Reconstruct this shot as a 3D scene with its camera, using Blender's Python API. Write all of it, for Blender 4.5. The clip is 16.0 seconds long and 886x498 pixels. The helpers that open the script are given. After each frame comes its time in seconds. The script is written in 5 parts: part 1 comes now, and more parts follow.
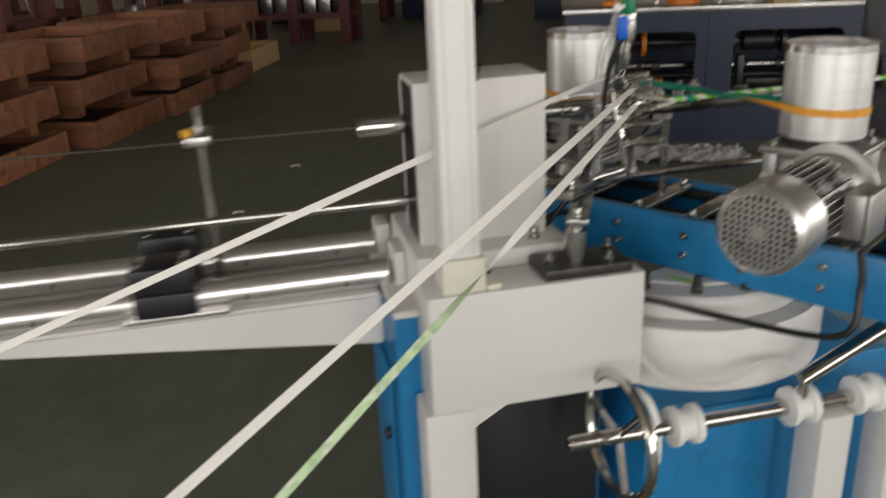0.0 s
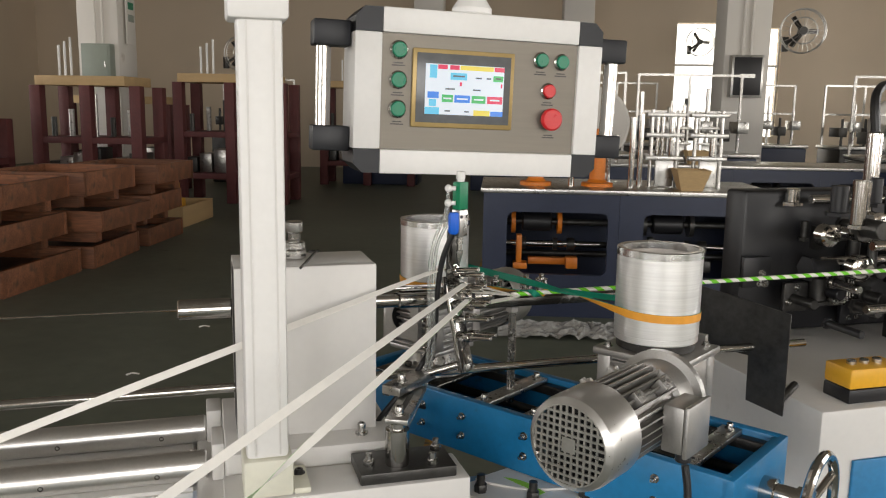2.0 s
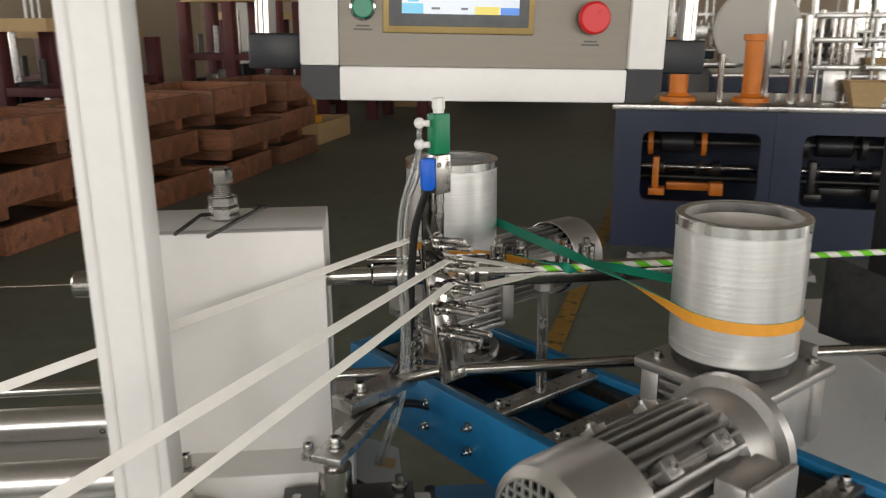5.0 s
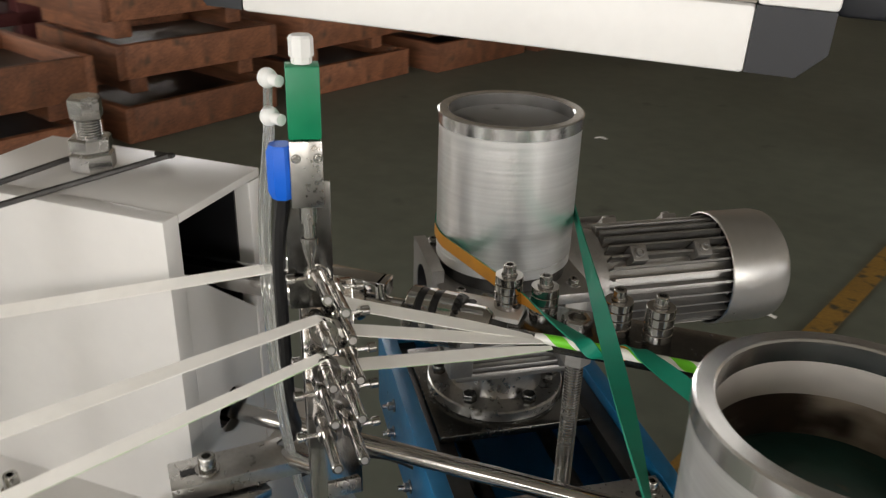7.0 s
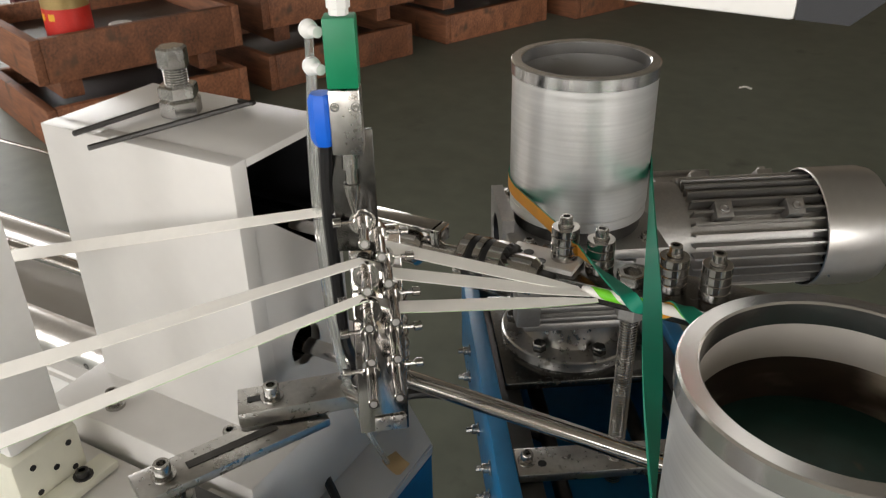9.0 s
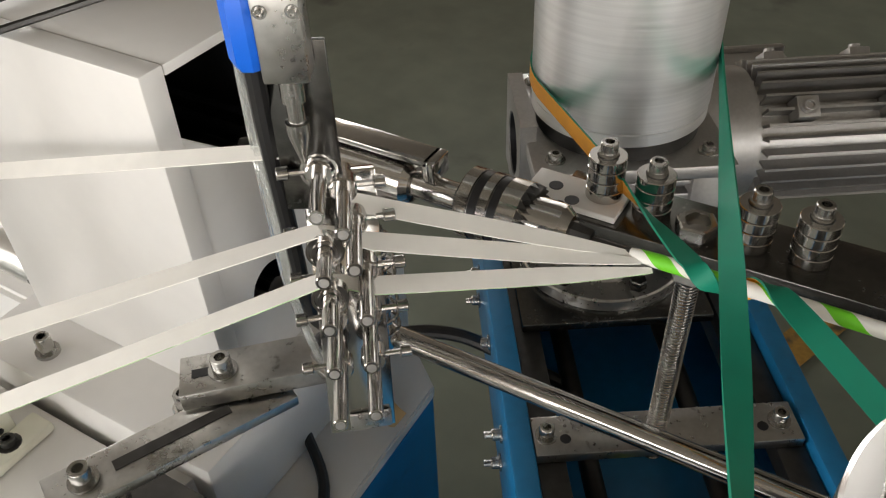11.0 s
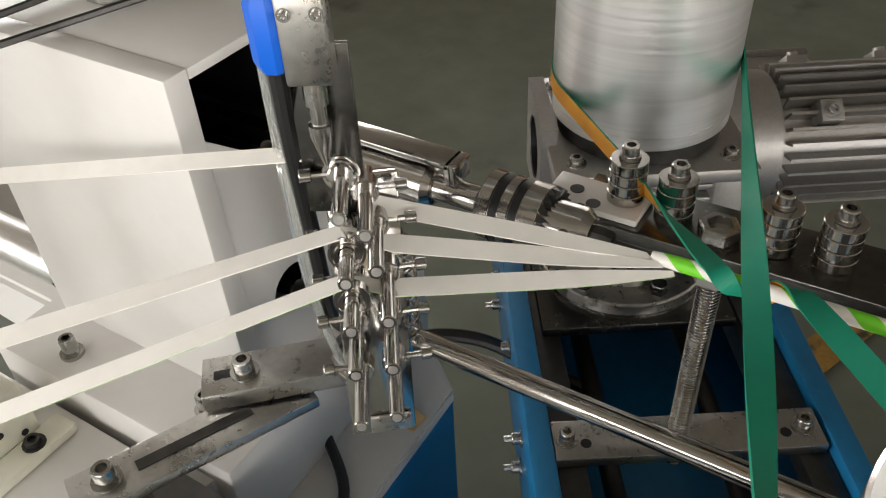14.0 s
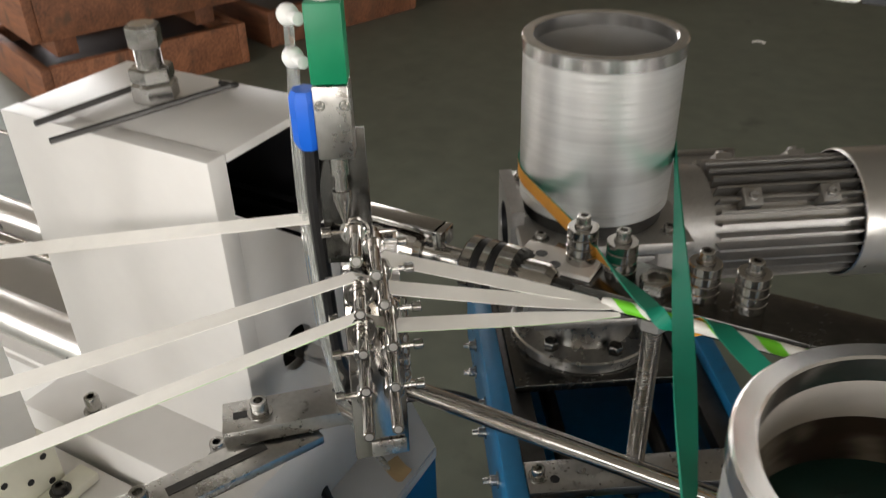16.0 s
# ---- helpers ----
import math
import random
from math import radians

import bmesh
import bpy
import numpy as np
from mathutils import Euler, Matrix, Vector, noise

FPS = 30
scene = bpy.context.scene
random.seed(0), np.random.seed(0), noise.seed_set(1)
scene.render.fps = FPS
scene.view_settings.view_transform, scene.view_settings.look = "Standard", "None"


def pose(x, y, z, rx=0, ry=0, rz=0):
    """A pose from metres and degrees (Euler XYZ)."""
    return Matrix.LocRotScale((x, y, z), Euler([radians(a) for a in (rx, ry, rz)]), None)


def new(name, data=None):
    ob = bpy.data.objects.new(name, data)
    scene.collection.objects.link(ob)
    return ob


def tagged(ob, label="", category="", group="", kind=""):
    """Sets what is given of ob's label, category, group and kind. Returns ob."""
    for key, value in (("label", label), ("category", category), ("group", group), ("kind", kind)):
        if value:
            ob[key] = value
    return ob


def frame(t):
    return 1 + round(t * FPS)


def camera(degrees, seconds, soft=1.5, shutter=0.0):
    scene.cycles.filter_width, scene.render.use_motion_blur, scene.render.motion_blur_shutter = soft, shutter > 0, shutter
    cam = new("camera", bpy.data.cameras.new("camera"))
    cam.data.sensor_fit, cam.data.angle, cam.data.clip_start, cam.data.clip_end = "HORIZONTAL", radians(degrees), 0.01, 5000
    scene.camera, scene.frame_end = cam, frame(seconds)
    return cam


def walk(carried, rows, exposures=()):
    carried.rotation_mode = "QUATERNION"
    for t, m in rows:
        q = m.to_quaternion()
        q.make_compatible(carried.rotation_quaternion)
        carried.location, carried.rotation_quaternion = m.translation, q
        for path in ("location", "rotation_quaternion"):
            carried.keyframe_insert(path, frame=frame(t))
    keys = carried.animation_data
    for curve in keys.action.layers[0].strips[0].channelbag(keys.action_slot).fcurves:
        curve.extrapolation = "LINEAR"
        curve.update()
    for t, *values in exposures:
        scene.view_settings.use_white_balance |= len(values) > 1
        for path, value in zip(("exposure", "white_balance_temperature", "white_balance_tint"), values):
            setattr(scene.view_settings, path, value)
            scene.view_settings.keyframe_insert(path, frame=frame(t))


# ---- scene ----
# ---- camera ----
cam = camera(56.4, 16.0, soft=1.15, shutter=0.5)
ROWS = [
    (0.0, -0.7091, -1.3496, 1.3684, -12.00, -20.71, -2.65),
    (0.5, -0.5666, -1.3497, 1.3859, -14.27, -16.24, 0.07),
    (1.0, -0.5421, -1.3269, 1.3880, -17.11, -12.98, 1.87),
    (1.5, -0.5245, -1.3372, 1.3971, -16.86, -10.55, 1.49),
    (2.0, -0.5158, -1.3323, 1.3974, -16.32, -9.60, 0.95),
    (2.5, -0.5059, -1.3305, 1.3941, -16.10, -9.63, 0.68),
    (3.0, -0.4902, -1.3220, 1.3921, -15.90, -10.11, 0.75),
    (5.5, -0.1105, -0.8329, 1.3804, -1.15, -16.26, -0.27),
    (6.0, -0.0259, -0.6745, 1.3791, 3.71, -17.31, 0.51),
    (6.5, 0.0338, -0.5671, 1.3884, 11.35, -21.67, 1.13),
    (7.0, 0.1047, -0.5181, 1.3930, 19.00, -25.16, 1.69),
    (7.5, 0.1508, -0.5093, 1.3878, 24.63, -26.11, 1.05),
    (8.0, 0.1676, -0.5133, 1.3856, 27.76, -26.70, -0.07),
    (8.5, 0.1685, -0.5097, 1.3926, 28.93, -27.43, -0.70),
    (9.0, 0.1696, -0.5012, 1.3981, 29.82, -28.70, -1.27),
    (9.5, 0.1487, -0.4486, 1.3927, 31.47, -32.51, -1.75),
    (10.0, 0.1042, -0.3737, 1.3723, 31.63, -36.78, -2.20),
    (12.5, 0.0862, -0.3259, 1.3649, 31.91, -41.09, -2.15),
    (13.0, 0.0863, -0.3263, 1.3663, 32.49, -40.90, -2.62),
    (13.5, 0.0871, -0.3318, 1.3655, 33.11, -40.33, -3.02),
    (14.0, 0.0901, -0.3384, 1.3658, 33.36, -39.65, -3.25),
    (14.5, 0.0932, -0.3419, 1.3640, 33.14, -38.77, -3.28),
    (15.0, 0.0980, -0.3500, 1.3686, 32.96, -38.16, -3.21),
    (15.5, 0.1079, -0.3762, 1.3779, 32.37, -36.44, -2.91),
    (16.0, 0.1336, -0.4348, 1.3974, 30.30, -31.91, -1.71),
]
walk(cam, [(t, pose(x, y, z, 90 + pitch, 0, yaw) @ pose(0, 0, 0, 0, 0, roll)) for t, x, y, z, yaw, pitch, roll in ROWS],
     [(0, -0.75), (0.3, -0.62), (0.6, -0.44), (1.3, -0.5), (3, -0.52), (5.5, -0.55), (7.0, -0.27), (9.0, -0.14), (10.5, 0.06), (12.5, 0.12), (15.0, 0.12), (16, -0.05)])

# ---- light: daylight through the hall's windows ----
HALL = pose(0, 0, 0, 0, 0, -20)
world = bpy.data.worlds.new("world")
scene.world = world
world.use_nodes = True
sky = world.node_tree.nodes.new("ShaderNodeTexSky")
sky.sky_type, sky.sun_disc, sky.sun_elevation, sky.sun_rotation = "NISHITA", False, radians(40), radians(150)
world.node_tree.links.new(sky.outputs[0], world.node_tree.nodes["Background"].inputs[0])
world.node_tree.nodes["Background"].inputs[1].default_value = 0.12


def window_light(x, y, z, w, h, watts, yaw, color=(1.0, 0.957, 0.915), down=0):
    lamp = bpy.data.lights.new("window_light", "AREA")
    lamp.shape, lamp.size, lamp.size_y, lamp.energy, lamp.color = "RECTANGLE", w, h, watts, color
    ob = new("window_light", lamp)
    ob.matrix_world = HALL @ pose(x, y, z, 90 - down, 0, yaw)
    return ob


# windows behind the camera (light heads into the hall), on the right and on the left
for wx in (-7.5, -2.5, 2.5, 7.5):
    window_light(wx, -7.05, 2.3, 3.6, 2.9, 250, 0)
for wy in (-2.0, 4.0, 12.0):
    window_light(10.95, wy, 2.3, 3.6, 2.9, 310, 90)
for wy in (1.0, 8.0):
    window_light(-10.95, wy, 2.3, 3.6, 2.9, 230, -90)


# ---- materials ----
def mat(name, color, rough=0.5, metal=0.0, var=0.12, scale=8.0, fine=90.0, bump=0.05, dirt=None, dirt_at=0.62, stretch=(1, 1, 1), coat=0.0, rvar=0.15, fine_amt=0.5, emit=0.0, by_object=0.0):
    m = bpy.data.materials.new(name)
    m.use_nodes = True
    n, l = m.node_tree.nodes, m.node_tree.links
    p = n["Principled BSDF"]
    co = n.new("ShaderNodeTexCoord")
    mp = n.new("ShaderNodeMapping")
    mp.inputs["Scale"].default_value = stretch
    l.new(co.outputs["Object"], mp.inputs[0])
    big = n.new("ShaderNodeTexNoise")
    big.inputs["Scale"].default_value, big.inputs["Detail"].default_value = scale, 5
    l.new(mp.outputs[0], big.inputs["Vector"])
    small = n.new("ShaderNodeTexNoise")
    small.inputs["Scale"].default_value, small.inputs["Detail"].default_value = fine, 3
    l.new(mp.outputs[0], small.inputs["Vector"])
    both = n.new("ShaderNodeMix")
    both.inputs[0].default_value = fine_amt
    l.new(big.outputs[0], both.inputs[2])
    l.new(small.outputs[0], both.inputs[3])
    ramp = n.new("ShaderNodeValToRGB")
    ramp.color_ramp.elements[0].position, ramp.color_ramp.elements[1].position = 0.3, 0.7
    lo, hi = [max(0.0, c * (1 - var)) for c in color], [min(1.0, c * (1 + var)) for c in color]
    ramp.color_ramp.elements[0].color, ramp.color_ramp.elements[1].color = (*lo, 1), (*hi, 1)
    l.new(both.outputs[0], ramp.inputs[0])
    out = ramp.outputs[0]
    if by_object:
        info = n.new("ShaderNodeObjectInfo")
        hsv = n.new("ShaderNodeHueSaturation")
        rng = n.new("ShaderNodeMapRange")
        rng.inputs[3].default_value, rng.inputs[4].default_value = 1 - by_object, 1 + by_object
        l.new(info.outputs["Random"], rng.inputs[0])
        l.new(rng.outputs[0], hsv.inputs["Value"])
        l.new(out, hsv.inputs["Color"])
        out = hsv.outputs[0]
    if dirt:
        spots = n.new("ShaderNodeTexNoise")
        spots.inputs["Scale"].default_value, spots.inputs["Detail"].default_value = scale * 2.3, 8
        l.new(co.outputs["Object"], spots.inputs["Vector"])
        cut = n.new("ShaderNodeMapRange")
        cut.inputs[1].default_value, cut.inputs[2].default_value = dirt_at, dirt_at + 0.12
        l.new(spots.outputs[0], cut.inputs[0])
        mix = n.new("ShaderNodeMix")
        mix.data_type = "RGBA"
        l.new(cut.outputs[0], mix.inputs[0])
        l.new(out, mix.inputs[6])
        mix.inputs[7].default_value = (*dirt, 1)
        out = mix.outputs[2]
    l.new(out, p.inputs["Base Color"])
    rr = n.new("ShaderNodeMapRange")
    rr.inputs[3].default_value, rr.inputs[4].default_value = max(0.02, rough - rvar), min(1, rough + rvar)
    l.new(both.outputs[0], rr.inputs[0])
    l.new(rr.outputs[0], p.inputs["Roughness"])
    p.inputs["Metallic"].default_value = metal
    p.inputs["Coat Weight"].default_value = coat
    if bump:
        b = n.new("ShaderNodeBump")
        b.inputs["Strength"].default_value, b.inputs["Distance"].default_value = bump, 0.002
        l.new(both.outputs[0], b.inputs["Height"])
        l.new(b.outputs[0], p.inputs["Normal"])
    if emit:
        l.new(out, p.inputs["Emission Color"])
        p.inputs["Emission Strength"].default_value = emit
    return m


WHITE = mat("white_enamel", (0.69, 0.675, 0.65), 0.35, var=0.03, scale=5, fine=60, bump=0.03, dirt=(0.55, 0.53, 0.48), dirt_at=0.72)
WHITE2 = mat("white_powder_coat", (0.8, 0.79, 0.77), 0.42, var=0.03, bump=0.02)
CREAM = mat("cream_cast_paint", (0.72, 0.71, 0.6), 0.45, var=0.05, bump=0.08)
BLUE = mat("blue_enamel", (0.014, 0.19, 0.42), 0.33, var=0.14, scale=12, bump=0.04, dirt=(0.03, 0.09, 0.16), dirt_at=0.66)
NAVY = mat("navy_enamel", (0.024, 0.033, 0.068), 0.4, var=0.12, bump=0.03)
# also serves as painted shade in the bay, housing and fan cover
BLACK = mat("black_plastic_and_shade", (0.012, 0.012, 0.014), 0.4, var=0.2, bump=0.04)
RUBBER = mat("black_rubber", (0.01, 0.01, 0.011), 0.35, var=0.2, bump=0.03)
DARK = mat("dark_oiled_steel", (0.07, 0.068, 0.065), 0.4, metal=0.8, var=0.3, scale=30, bump=0.08)
STEEL = mat("ground_steel", (0.5, 0.49, 0.47), 0.3, metal=1, var=0.15, scale=30, fine=200, bump=0.04, dirt=(0.16, 0.15, 0.13), dirt_at=0.63)
CORNER = mat("dark_grey_plastic", (0.009, 0.010, 0.014), 0.45, var=0.15, bump=0.04)
CHROME = mat("polished_steel", (0.52, 0.505, 0.485), 0.14, metal=1, var=0.06, fine=200, bump=0.01, rvar=0.05)
SCREW = mat("zinc_screw", (0.44, 0.43, 0.41), 0.25, metal=1, var=0.15, scale=80, bump=0.03)
TURNED = mat("turned_aluminium", (0.88, 0.88, 0.87), 0.33, metal=0.84, var=0.08, scale=6, fine=260, stretch=(0.04, 0.04, 1.6), bump=0.05, rvar=0.1, fine_amt=0.7)
tang = TURNED.node_tree.nodes.new("ShaderNodeTangent")
tang.direction_type, tang.axis = "RADIAL", "Z"
TURNED.node_tree.links.new(tang.outputs[0], TURNED.node_tree.nodes["Principled BSDF"].inputs["Tangent"])
TURNED.node_tree.nodes["Principled BSDF"].inputs["Anisotropic"].default_value = 0.15
rings = TURNED.node_tree.nodes.new("ShaderNodeTexWave")
rings.wave_type, rings.bands_direction = "BANDS", "Z"
rings.inputs["Scale"].default_value, rings.inputs["Distortion"].default_value, rings.inputs["Detail Scale"].default_value = 52.0, 0.6, 0.4
ring_co = TURNED.node_tree.nodes.new("ShaderNodeTexCoord")
TURNED.node_tree.links.new(ring_co.outputs["Object"], rings.inputs["Vector"])
ring_bump = TURNED.node_tree.nodes.new("ShaderNodeBump")
ring_bump.inputs["Strength"].default_value, ring_bump.inputs["Distance"].default_value = 0.12, 0.0003
TURNED.node_tree.links.new(rings.outputs["Fac"], ring_bump.inputs["Height"])
TURNED.node_tree.links.new(next(q for q in TURNED.node_tree.nodes if q.type == "BUMP" and q != ring_bump).outputs[0], ring_bump.inputs["Normal"])
TURNED.node_tree.links.new(ring_bump.outputs[0], TURNED.node_tree.nodes["Principled BSDF"].inputs["Normal"])
PLATE = mat("dark_ground_plate", (0.12, 0.118, 0.112), 0.24, metal=1, var=0.25, scale=40, fine=200, bump=0.05, dirt=(0.4, 0.39, 0.36), dirt_at=0.68)
RIM = mat("machined_rim", (0.86, 0.86, 0.86), 0.22, metal=1, var=0.06, scale=40, bump=0.02)
INNER = mat("cast_inside", (0.76, 0.71, 0.65), 0.45, metal=0.45, var=0.15, scale=9, bump=0.06, dirt=(0.16, 0.12, 0.08), dirt_at=0.62)
CAST = mat("cast_aluminium", (0.42, 0.41, 0.395), 0.42, metal=0.85, var=0.12, scale=40, fine=300, bump=0.12)
FAN = mat("silver_fan_cover", (0.62, 0.61, 0.59), 0.32, metal=0.9, var=0.05, bump=0.03)
STAINLESS = mat("brushed_stainless", (0.22, 0.2, 0.17), 0.5, metal=0.75, var=0.1, scale=20, fine=160, stretch=(0.05, 1, 1), bump=0.04)
SHAFT = mat("bright_ground_shaft", (0.85, 0.84, 0.82), 0.3, metal=0.95, var=0.06, fine=200, bump=0.01, rvar=0.05)
PAPER = mat("white_paper", (0.88, 0.86, 0.81), 0.8, var=0.04, scale=40, bump=0.03)
PRINTED = mat("green_printed_paper", (0.5, 0.68, 0.4), 0.75, var=0.3, scale=45, bump=0.03, dirt=(0.82, 0.84, 0.74), dirt_at=0.52)
GREEN_BELT = mat("green_belt_face", (0.0, 0.215, 0.13), 0.6, var=0.1, scale=60, bump=0.05)
YELLOW_BELT = mat("yellow_belt_face", (0.75, 0.33, 0.03), 0.55, var=0.1, scale=60, bump=0.05)
GREEN_BOX = mat("green_anodised", (0.0, 0.2, 0.085), 0.42, var=0.1, bump=0.04)
BLUECAP = mat("blue_plastic", (0.0, 0.11, 0.62), 0.45, var=0.08, bump=0.03)
WHITEPL = mat("white_plastic", (0.82, 0.82, 0.8), 0.4, var=0.04, bump=0.02)
BUTTON_G = mat("green_button", (0.0, 0.2, 0.1), 0.3, var=0.06, bump=0)
BUTTON_R = mat("red_button", (0.62, 0.015, 0.02), 0.3, var=0.06, bump=0)
ORANGE = mat("orange_enamel", (0.75, 0.22, 0.02), 0.4, var=0.12, bump=0.03)
YELLOW = mat("yellow_plastic", (0.8, 0.42, 0.03), 0.4, var=0.08, bump=0.03)
WOOD = mat("rusty_brown_boards", (0.21, 0.082, 0.038), 0.65, var=0.6, scale=4, fine=30, stretch=(0.25, 2.5, 2.5), bump=0.3, dirt=(0.11, 0.055, 0.03), dirt_at=0.58, by_object=0.3)
PALE = mat("pale_plywood", (0.52, 0.36, 0.18), 0.7, var=0.15, scale=4, stretch=(0.4, 2, 2), bump=0.1)
MAROON = mat("maroon_primer", (0.115, 0.03, 0.03), 0.6, var=0.25, bump=0.1)
FLOOR = mat("dark_green_floor_paint", (0.134, 0.149, 0.116), 0.5, var=0.28, scale=1.4, fine=9, bump=0.04, dirt=(0.06, 0.058, 0.05), dirt_at=0.66, rvar=0.12)
LINE = mat("worn_yellow_line", (0.3, 0.17, 0.03), 0.6, var=0.3, scale=7, bump=0.02, dirt=(0.06, 0.05, 0.03), dirt_at=0.55)
WALL = mat("beige_plaster", (0.6, 0.5, 0.38), 0.85, var=0.08, scale=0.8, bump=0.05)
PLASTER = mat("white_plaster", (0.74, 0.71, 0.66), 0.85, var=0.06, scale=1.2, bump=0.05, dirt=(0.5, 0.45, 0.38), dirt_at=0.68)
CEIL = mat("dark_ceiling", (0.2, 0.18, 0.15), 0.9, var=0.1, scale=1)
GREYGREEN = mat("grey_green_box_paint", (0.3, 0.34, 0.29), 0.5, var=0.06)
GRIME = mat("brown_oily_grime", (0.04, 0.026, 0.018), 0.42, var=0.6, scale=14, bump=0.2, dirt=(0.42, 0.36, 0.29), dirt_at=0.52)
HUB = mat("dark_green_hub", (0.012, 0.045, 0.036), 0.32, metal=0.3, var=0.4, scale=30, bump=0.1, dirt=(0.1, 0.06, 0.03), dirt_at=0.64)
GLOW = mat("overcast_daylight", (1.0, 0.98, 0.93), 0.9, var=0.01, bump=0, emit=3.0)
GOLD = mat("brass_bezel_film", (0.42, 0.3, 0.12), 0.35, metal=0.4, var=0.1)
DARKGLASS = mat("dark_screen_border", (0.13, 0.135, 0.14), 0.2, var=0.15, bump=0.1)
RED = mat("red_label_print", (0.6, 0.03, 0.02), 0.4, var=0.1, bump=0)
FILM = mat("creased_plastic_film", (0.5, 0.5, 0.48), 0.2, var=0.2, scale=20, bump=0.8)


def glow(name, color, power):
    m = bpy.data.materials.new(name)
    m.use_nodes = True
    p = m.node_tree.nodes["Principled BSDF"]
    p.inputs["Base Color"].default_value = (*[c * 0.3 for c in color], 1)
    p.inputs["Emission Color"].default_value = (*color, 1)
    p.inputs["Emission Strength"].default_value = power
    p.inputs["Roughness"].default_value = 0.2
    return m


SCR = {k: glow("screen_" + k, c, 0.95) for k, c in dict(white=(0.8, 0.87, 0.95), red=(0.75, 0.05, 0.12), yellow=(0.85, 0.7, 0.1), blue=(0.06, 0.25, 0.8), green=(0.08, 0.5, 0.15), cyan=(0.15, 0.6, 0.85)).items()}


def clear(name, tint=(0.9, 0.92, 0.9), rough=0.08):
    m = bpy.data.materials.new(name)
    m.use_nodes = True
    p = m.node_tree.nodes["Principled BSDF"]
    p.inputs["Base Color"].default_value = (*tint, 1)
    p.inputs["Transmission Weight"].default_value = 0.85
    p.inputs["Roughness"].default_value, p.inputs["IOR"].default_value = rough, 1.2
    return m


HOSE = clear("clear_hose")


def straw_material():
    """White paper with one green stripe that runs round in a helix."""
    m = bpy.data.materials.new("striped_paper")
    m.use_nodes = True
    n, l = m.node_tree.nodes, m.node_tree.links
    co = n.new("ShaderNodeTexCoord")
    sep = n.new("ShaderNodeSeparateXYZ")
    l.new(co.outputs["Object"], sep.inputs[0])

    def op(kind, a, b):
        k = n.new("ShaderNodeMath")
        k.operation = kind
        for i, v in enumerate((a, b)):
            if isinstance(v, (int, float)):
                k.inputs[i].default_value = v
            else:
                l.new(v, k.inputs[i])
        return k.outputs[0]

    turn = op("DIVIDE", op("ARCTAN2", sep.outputs[1], sep.outputs[2]), 2 * math.pi)
    phase = op("FRACT", op("ADD", op("DIVIDE", sep.outputs[0], 0.030), op("ADD", turn, 9.77)), 0)
    band = op("LESS_THAN", phase, 0.47)
    mix = n.new("ShaderNodeMix")
    mix.data_type = "RGBA"
    l.new(band, mix.inputs[0])
    mix.inputs[6].default_value, mix.inputs[7].default_value = (0.82, 0.81, 0.76, 1), (0.16, 0.62, 0.02, 1)
    p = n["Principled BSDF"]
    l.new(mix.outputs[2], p.inputs["Base Color"])
    p.inputs["Roughness"].default_value = 0.55
    return m


STRAW = straw_material()


# ---- mesh helpers ----
def basis(p0, p1):
    """A frame at p0 whose z runs to p1."""
    d = Vector(p1) - Vector(p0)
    return Matrix.Translation(p0) @ d.to_track_quat("Z", "Y").to_matrix().to_4x4(), d.length


def box(bm, c, s, m=None, bev=0.0):
    """A box of size s at centre c, with rounded edges."""
    mm = (m or Matrix()) @ Matrix.Translation(c) @ Matrix.Diagonal((*s, 1))
    vs = bmesh.ops.create_cube(bm, size=1, matrix=mm)["verts"]
    if bev:
        es = list({e for v in vs for e in v.link_edges})
        bmesh.ops.bevel(bm, geom=es, offset=bev, segments=2, affect="EDGES", profile=0.5)


def span(bm, x0, x1, y0, y1, z0, z1, m=None, bev=0.0):
    box(bm, ((x0 + x1) / 2, (y0 + y1) / 2, (z0 + z1) / 2), (x1 - x0, y1 - y0, z1 - z0), m, bev)


def lathe(bm, rings, m=None, seg=24, caps=True, phase=0.0):
    """A turned body: rings of (radius, z), closed at both ends."""
    m = m or Matrix()
    rows = []
    for r, z in rings:
        rows.append([bm.verts.new(m @ Vector((r * math.cos(2 * math.pi * (i + phase) / seg), r * math.sin(2 * math.pi * (i + phase) / seg), z))) for i in range(seg)])
    for a, b in zip(rows, rows[1:]):
        for i in range(seg):
            bm.faces.new((a[i], a[(i + 1) % seg], b[(i + 1) % seg], b[i]))
    if caps:
        bm.faces.new(rows[0][::-1])
        bm.faces.new(rows[-1])


def rod(bm, p0, p1, r, seg=20, bev=0.0, r2=None):
    m, n = basis(p0, p1)
    r2 = r if r2 is None else r2
    if bev:
        lathe(bm, [(r - bev, 0), (r, bev), (r2, n - bev), (r2 - bev, n)], m, seg)
    else:
        lathe(bm, [(r, 0), (r2, n)], m, seg)


